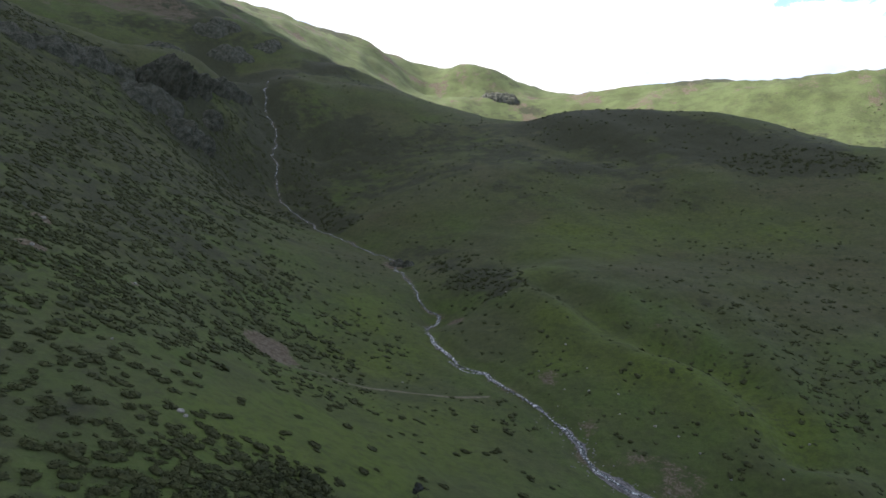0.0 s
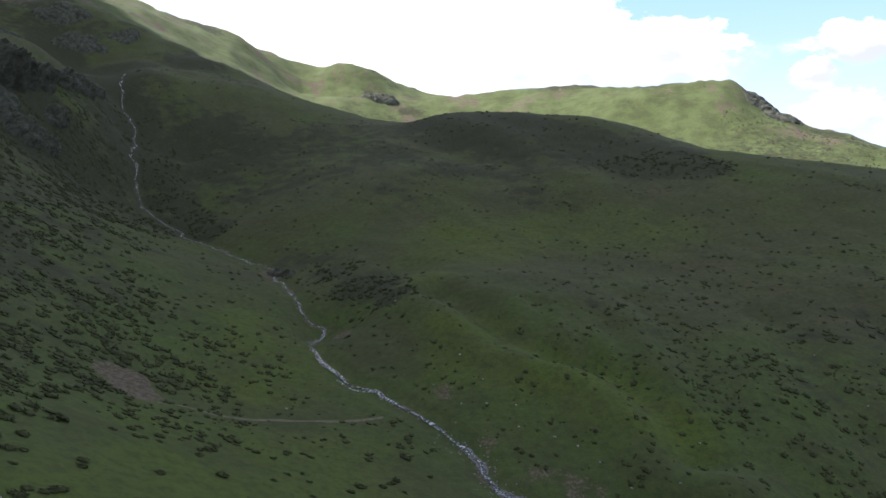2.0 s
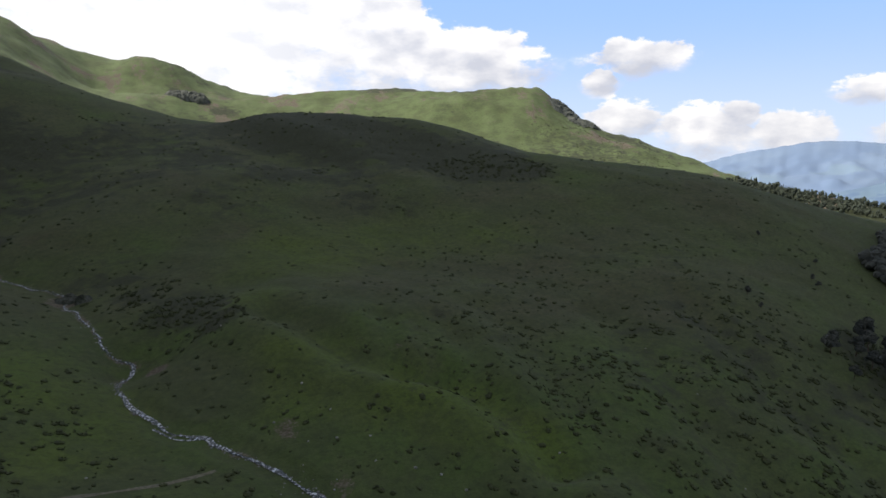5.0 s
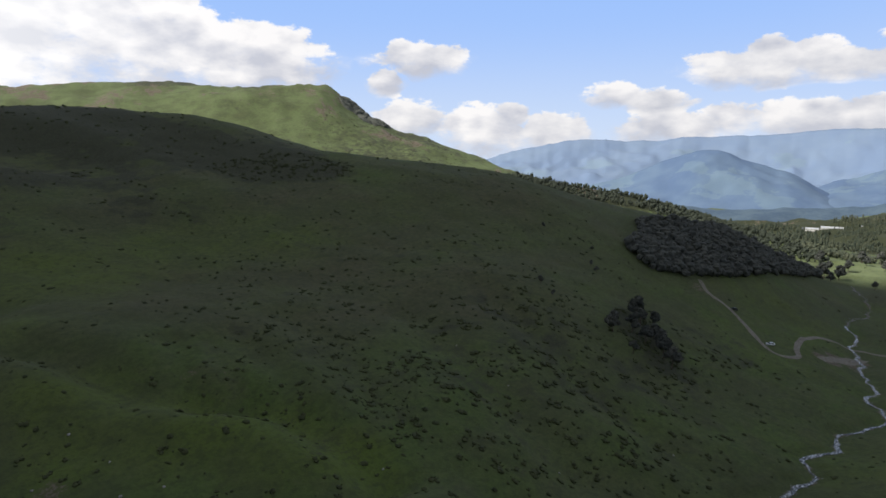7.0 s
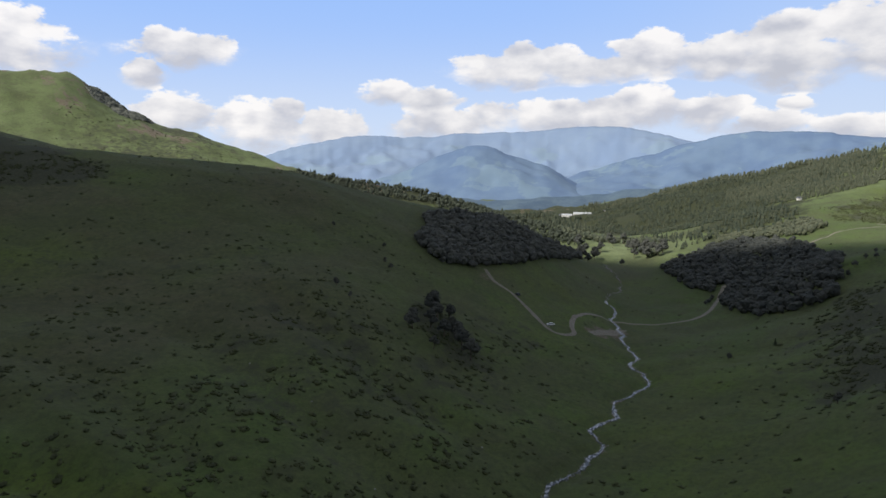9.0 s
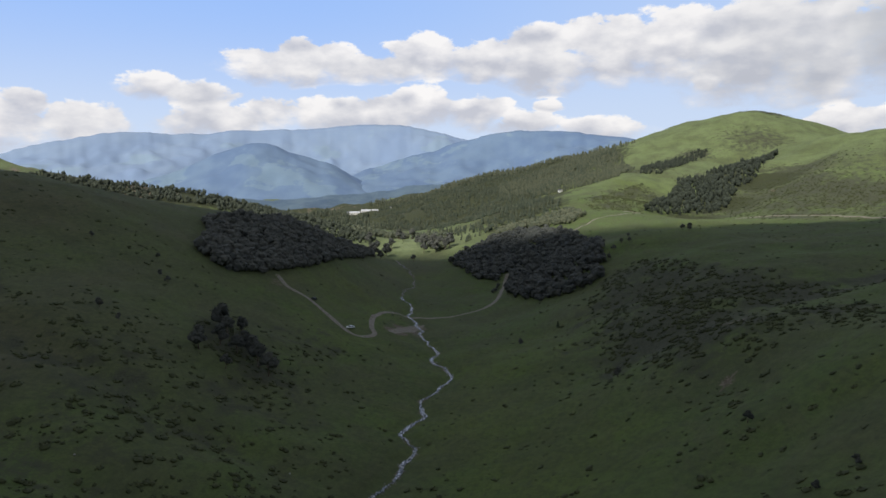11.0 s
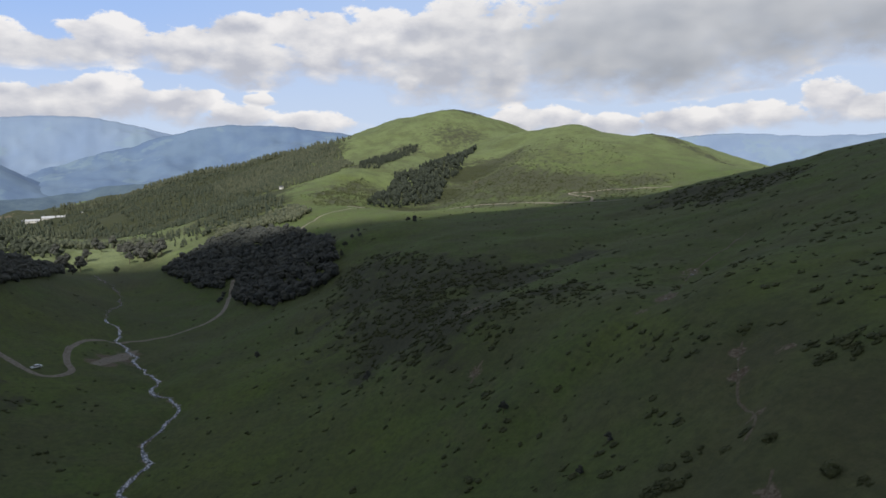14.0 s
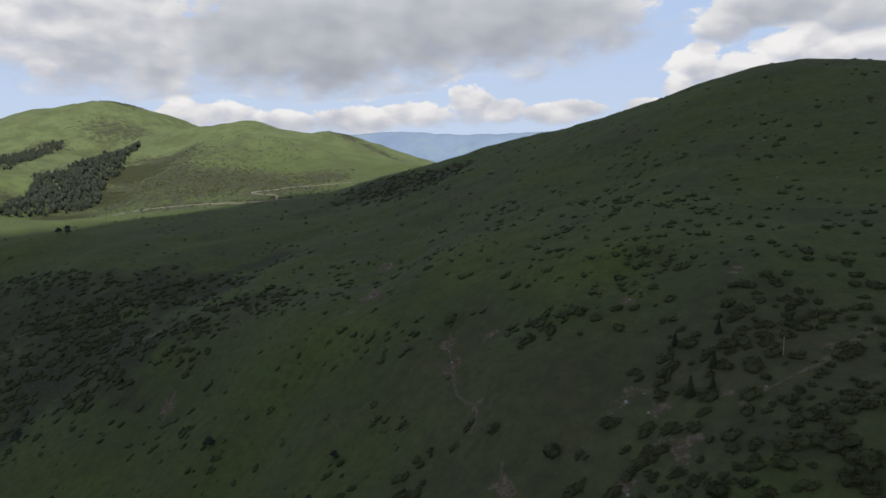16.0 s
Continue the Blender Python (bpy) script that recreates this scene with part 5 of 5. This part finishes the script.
# ---- rocks ----
def crag_shape(rng, m=30):
    """A jagged rock mass about one metre in radius: faceted peaks that fall away below the turf."""
    u = np.linspace(-1, 1, m)
    gx_, gy_ = np.meshgrid(u, u)
    gx_, gy_ = gx_ + rng.uniform(-0.025, 0.025, gx_.shape), gy_ + rng.uniform(-0.025, 0.025, gy_.shape)
    z = np.full(gx_.shape, -0.5)
    for k in range(16):
        px_, py_ = rng.uniform(-0.7, 0.7), rng.uniform(-0.6, 0.6)
        a, top = rng.uniform(0, 3.14), rng.uniform(0.3, 1.0) * (1.1 - 0.75 * math.hypot(px_, py_))
        du, dv = (gx_ - px_) * math.cos(a) + (gy_ - py_) * math.sin(a), (gy_ - py_) * math.cos(a) - (gx_ - px_) * math.sin(a)
        z = np.maximum(z, top - rng.uniform(0.8, 2.0) * np.maximum(np.abs(du) - 0.14, 0) - rng.uniform(0.9, 2.4) * np.maximum(np.abs(dv) - 0.12, 0))
    z = z + rng.uniform(-0.06, 0.06, z.shape) - 1.2 * np.maximum(np.hypot(gx_, gy_) - 0.8, 0)
    q = grid_faces(m, m)
    return np.stack((gx_, gy_, z), -1).reshape(-1, 3), np.concatenate((q[:, (0, 1, 2)], q[:, (0, 2, 3)]))


CRAG = plain("crag_rock", (0.043, 0.048, 0.034), (0.125, 0.127, 0.102), 4.0, 0.9, 1.0, 0.8)
CLIFF = plain("cliff_rock", (0.042, 0.048, 0.036), (0.140, 0.140, 0.118), 9.0, 0.9, 1.0, 1.2)
crag_meshes = [tri_mesh("rock_outcrop", crag_shape(np.random.default_rng(200 + k)), CRAG) for k in range(5)]
cliff_meshes = [tri_mesh("rock_outcrop", crag_shape(np.random.default_rng(210 + k)), CLIFF) for k in range(3)]


CRAGS = [(-190, 439, 15, 22, 20), (-198, 426, 9, 12, 60), (-182, 451, 10, 14, 160), (-179, 467, 12, 12, 10), (-174, 490, 12, 9, 30), (-168, 508, 11, 7, 40), (-204, 407, 10, 6, 0), (-211, 386, 14, 8, 80), (-221, 369, 14, 7, 20), (-231, 349, 13, 6, 120), (-185, 416, 16, 7, 200), (-168, 407, 13, 9, 60), (-162, 422, 11, 7, 20), (-189, 397, 14, 6, 10), (-164, 451, 10, 6, 90), (-167, 534, 8, 6, 70)]
HIGH_CRAGS = [(-356, 640, 16, 10, 50), (-330, 760, 24, 9, 0), (-262, 800, 26, 10, 30), (-300, 860, 30, 12, 10), (-230, 850, 22, 8, 80), (-24, 324, 5, 3, 0), (-18, 318, 4, 2.5, 90)]
for k, (px, py, w, h, turn) in enumerate(CRAGS + HIGH_CRAGS):
    ob = new("rock_outcrop", crag_meshes[k % 5])
    ob.matrix_basis = on_slope(px, py, turn, w * 1.15, w, h * 1.35, 0.12)
    tagged(ob, "dark jagged grey rock outcrop on the steep slope", "rock", "crags on the mountain side")
for k, (px, py, w, h) in enumerate([(772, 1028, 30, 8), (786, 1010, 30, 9), (798, 990, 26, 8), (812, 985, 22, 6), (760, 1015, 24, 6), (776, 985, 26, 8), (124, 1362, 26, 10), (142, 1350, 22, 9), (108, 1352, 22, 9)]):
    ob = new("rock_outcrop", cliff_meshes[k % 3])
    ob.matrix_basis = on_slope(px, py, 41 * k, w * 1.2, w, h * 1.1, 0.1)
    tagged(ob, "grey limestone crag below the far plateau", "rock", "crags of the far plateau")

PALE = plain("pale_boulder", (0.17, 0.165, 0.15), (0.38, 0.365, 0.34), 0.7, 0.85, 0.6, 0.1)
boulder_meshes = [tri_mesh("boulder", lump(np.random.default_rng(230 + k), (0, 0, 0.3), (0.9, 0.7, 0.6), 2, 0.12), PALE) for k in range(5)]
BOULDERS_STREAM = [(-38, 85, 0.9), (-37, 84.2, 0.6), (-76, 150, 0.8), (-91, 136, 1.0), (-104, 161, 1.1), (-58, 105, 0.5), (31, 192, 0.6), (44, 178, 0.6), (42, 205, 0.7), (26, 250, 0.6), (37, 180, 0.5), (66, 149, 0.6), (81, 137, 0.6), (160, 164, 0.5), (97, 154, 0.6), (141, 131, 0.5), (186, 118, 0.5), (167, 194, 0.5), (46, 190, 0.5), (52, 175, 0.6), (58, 160, 0.7), (50, 166, 0.5), (63, 156, 0.6), (70, 140, 0.5), (64, 132, 0.6), (90, 128, 0.5)]
BOULDERS_SLOPE = [(2, 206, 0.6), (-12, 176, 0.5), (66, -14, 0.35), (78, -11, 0.5), (82, -13.5, 0.5), (80, -14.5, 0.4), (92, -36, 0.5), (120, -24, 0.35), (123, -27, 0.3), (167, -48, 0.6), (200, -87, 0.9), (203, -91, 0.7), (113, -126, 0.7), (90, -120, 0.5), (101, -150, 0.6), (75, 1, 0.4)]
for k, (px, py, s) in enumerate(BOULDERS_STREAM + BOULDERS_SLOPE):
    ob = new("boulder", boulder_meshes[k % 5])
    ob.matrix_basis = pose(*on_ground(px, py), 0, 0, 53 * k) @ Matrix.Diagonal((s * 0.8, s * 0.8, s * 0.7, 1))
    tagged(ob, "pale grey boulder lying in the grass", "boulder", "boulders on the pasture")


# ---- made things ----
def box(sx, sy, sz, at=(0, 0, 0), bevel=0.0):
    bm = bmesh.new()
    bmesh.ops.create_cube(bm, size=1.0, matrix=Matrix.Translation(at) @ Matrix.Diagonal((sx, sy, sz, 1)))
    if bevel:
        bmesh.ops.bevel(bm, geom=bm.edges[:], offset=bevel, segments=2, affect="EDGES")
    return bm


def part(name, bm, mat, parent, label=""):
    me = bpy.data.meshes.new(name)
    bm.to_mesh(me)
    bm.free()
    me.materials.append(mat)
    ob = new(name, me)
    ob.parent = parent
    return tagged(ob, label)


PLASTER = plain("lime_plaster", (0.48, 0.46, 0.42), (0.64, 0.62, 0.58), 4.0)
SHEET_ROOF = plain("pale_roof_sheet", (0.34, 0.35, 0.36), (0.50, 0.50, 0.52), 3.0, 0.5)
SLATE = plain("slate", (0.06, 0.065, 0.075), (0.13, 0.135, 0.15), 1.5, 0.6)
PANE = plain("dark_glass", (0.02, 0.025, 0.03), (0.04, 0.045, 0.05), 1.0, 0.15, 0.0)
TIMBER = plain("weathered_timber", (0.24, 0.22, 0.19), (0.42, 0.40, 0.36), 0.4)


def gable(length, depth, wall, rise, over=0.4, thick=0.25):
    bm = bmesh.new()
    for side in (-1, 1):
        low, top = (side * (depth / 2 + over), wall - 0.15), (0, wall + rise)
        vs = []
        for y_ in (-length / 2 - over, length / 2 + over):
            vs.append([bm.verts.new((y_, a, b)) for a, b in (low, top, (top[0], top[1] + thick), (low[0], low[1] + thick))])
        a, b = vs
        for k in range(4):
            m = (k + 1) % 4
            bm.faces.new((a[k], a[m], b[m], b[k]) if side > 0 else (b[k], b[m], a[m], a[k]))
        bm.faces.new(a[::-1] if side > 0 else a)
        bm.faces.new(b if side > 0 else b[::-1])
    return bm


def house(name, label, where, turn, length, depth, wall, rise, roof, windows):
    ob = new(name)
    body = bmesh.new()
    p = [(-depth / 2, 0), (depth / 2, 0), (depth / 2, wall), (0, wall + rise), (-depth / 2, wall)]
    ends = [[body.verts.new((s * length / 2, a, b - (0.8 if b == 0 else 0))) for a, b in p] for s in (-1, 1)]
    for k in range(5):
        m = (k + 1) % 5
        body.faces.new((ends[0][k], ends[1][k], ends[1][m], ends[0][m]))
    body.faces.new(ends[0])
    body.faces.new(ends[1][::-1])
    bmesh.ops.recalc_face_normals(body, faces=body.faces)
    part("wall", body, PLASTER, ob)
    part("roof", gable(length, depth, wall, rise), roof, ob)
    for k in range(windows):
        for side in (-1, 1):
            mid = (-length / 2 + (k + 0.5) * length / windows, side * (depth / 2 + 0.02), wall * 0.55)
            window = part("window", box(1.36, 0.10, 1.56, mid), TIMBER, ob, "weathered timber window frame")
            for dx in (-0.31, 0.31):
                part("pane", box(0.54, 0.04, 1.36, (mid[0] + dx, mid[1] + side * 0.055, mid[2])), PANE, window, "dark window pane")
    part("door", box(1.4, 0.14, 2.1, (length * 0.08, -depth / 2 - 0.03, 1.05)), TIMBER, ob)
    ob.matrix_basis = pose(*where, 0, 0, turn)
    return tagged(ob, label, "building", "buildings in the valley")


def stand(x, y):
    p = on_ground(x, y)
    return (p[0], p[1], p[2] + 0.3)


house("farm_shed", "long pale shed with a light sheet roof in the valley", stand(1596, 374), 104, 44, 16, 6, 3.0, SHEET_ROOF, 9)
house("farm_shed", "pale low shed with a light sheet roof", stand(1572, 408), 100, 26, 12, 4.5, 2.4, SHEET_ROOF, 5)
house("cottage", "white cottage with a slate roof in the valley", stand(1640, 440), 80, 12, 8, 5, 3, SLATE, 3)
house("cottage", "white cottage with a slate roof in the valley", stand(1660, 330), 20, 11, 8, 5, 3, SLATE, 3)
house("cottage", "white cottage with a slate roof in the valley", stand(1625, 356), 60, 13, 8, 5, 3, SLATE, 3)
house("stone_barn", "small pale barn with a light roof on the ridge", stand(1068, -52), 30, 7, 5, 2.8, 1.6, SLATE, 2)

PAINT = plain("white_car_paint", (0.70, 0.71, 0.72), (0.76, 0.77, 0.78), 2.0, 0.3, 0.0)
TYRE = plain("tyre_rubber", (0.02, 0.02, 0.02), (0.04, 0.04, 0.04), 0.3)


def car(where, turn, paint, label):
    ob = new("car")
    body = box(4.2, 1.72, 0.72, (0, 0, 0.68), 0.14)
    part("body", body, paint, ob)
    cabin = bmesh.new()
    bmesh.ops.create_cube(cabin, size=1.0)
    for v in cabin.verts:
        up = v.co.z > 0
        v.co = Vector((v.co.x * (1.7 if up else 2.7) - 0.25, v.co.y * (1.3 if up else 1.6), 1.48 if up else 1.0))
    bmesh.ops.bevel(cabin, geom=cabin.edges[:], offset=0.07, segments=2, affect="EDGES")
    part("cabin", cabin, PANE, ob, "dark window glass")
    part("roof", box(1.7, 1.3, 0.06, (-0.25, 0, 1.49), 0.02), paint, ob)
    for sx_ in (-1.3, 1.3):
        for sy_ in (-0.8, 0.8):
            bm = bmesh.new()
            bmesh.ops.create_cone(bm, cap_ends=True, segments=18, radius1=0.32, radius2=0.32, depth=0.2, matrix=Matrix.Translation((sx_, sy_, 0.32)) @ Matrix.Rotation(radians(90), 4, "X"))
            wheel = part("wheel", bm, TYRE, ob)
            hub = bmesh.new()
            bmesh.ops.create_cone(hub, cap_ends=True, segments=14, radius1=0.19, radius2=0.17, depth=0.03, matrix=Matrix.Translation((sx_, sy_ * 1.14, 0.32)) @ Matrix.Rotation(radians(-90 if sy_ > 0 else 90), 4, "X"))
            part("rim", hub, SHEET_ROOF, wheel, "pale metal wheel rim")
    ob.matrix_basis = pose(*where, 0, 0, turn)
    return tagged(ob, label, "car", "cars on the track")


def on_track(x, y):
    p = on_ground(x, y)
    return (p[0], p[1], p[2] + 0.32)


car(on_track(345, 136.5), 120, PAINT, "small white car parked on the gravel track")
car(on_track(371, 164), 55, plain("dark_car_paint", (0.03, 0.03, 0.035), (0.05, 0.05, 0.055), 2.0, 0.3, 0.0), "dark car parked beside the gravel track")


def marker_post(x, y, high):
    ob = new("marker_post")
    bm = bmesh.new()
    bmesh.ops.create_cone(bm, cap_ends=True, segments=10, radius1=0.05, radius2=0.06, depth=high + 0.4, matrix=Matrix.Translation((0, 0, high / 2 - 0.2)))
    part("post", bm, TIMBER, ob)
    part("cap", box(0.14, 0.14, 0.05, (0, 0, high), 0.015), TIMBER, ob)
    ob.matrix_basis = pose(*on_ground(x, y), 0, 2, 0)
    return tagged(ob, "pale weathered wooden post standing in the heath", "post")


marker_post(66, -21, 2.3)
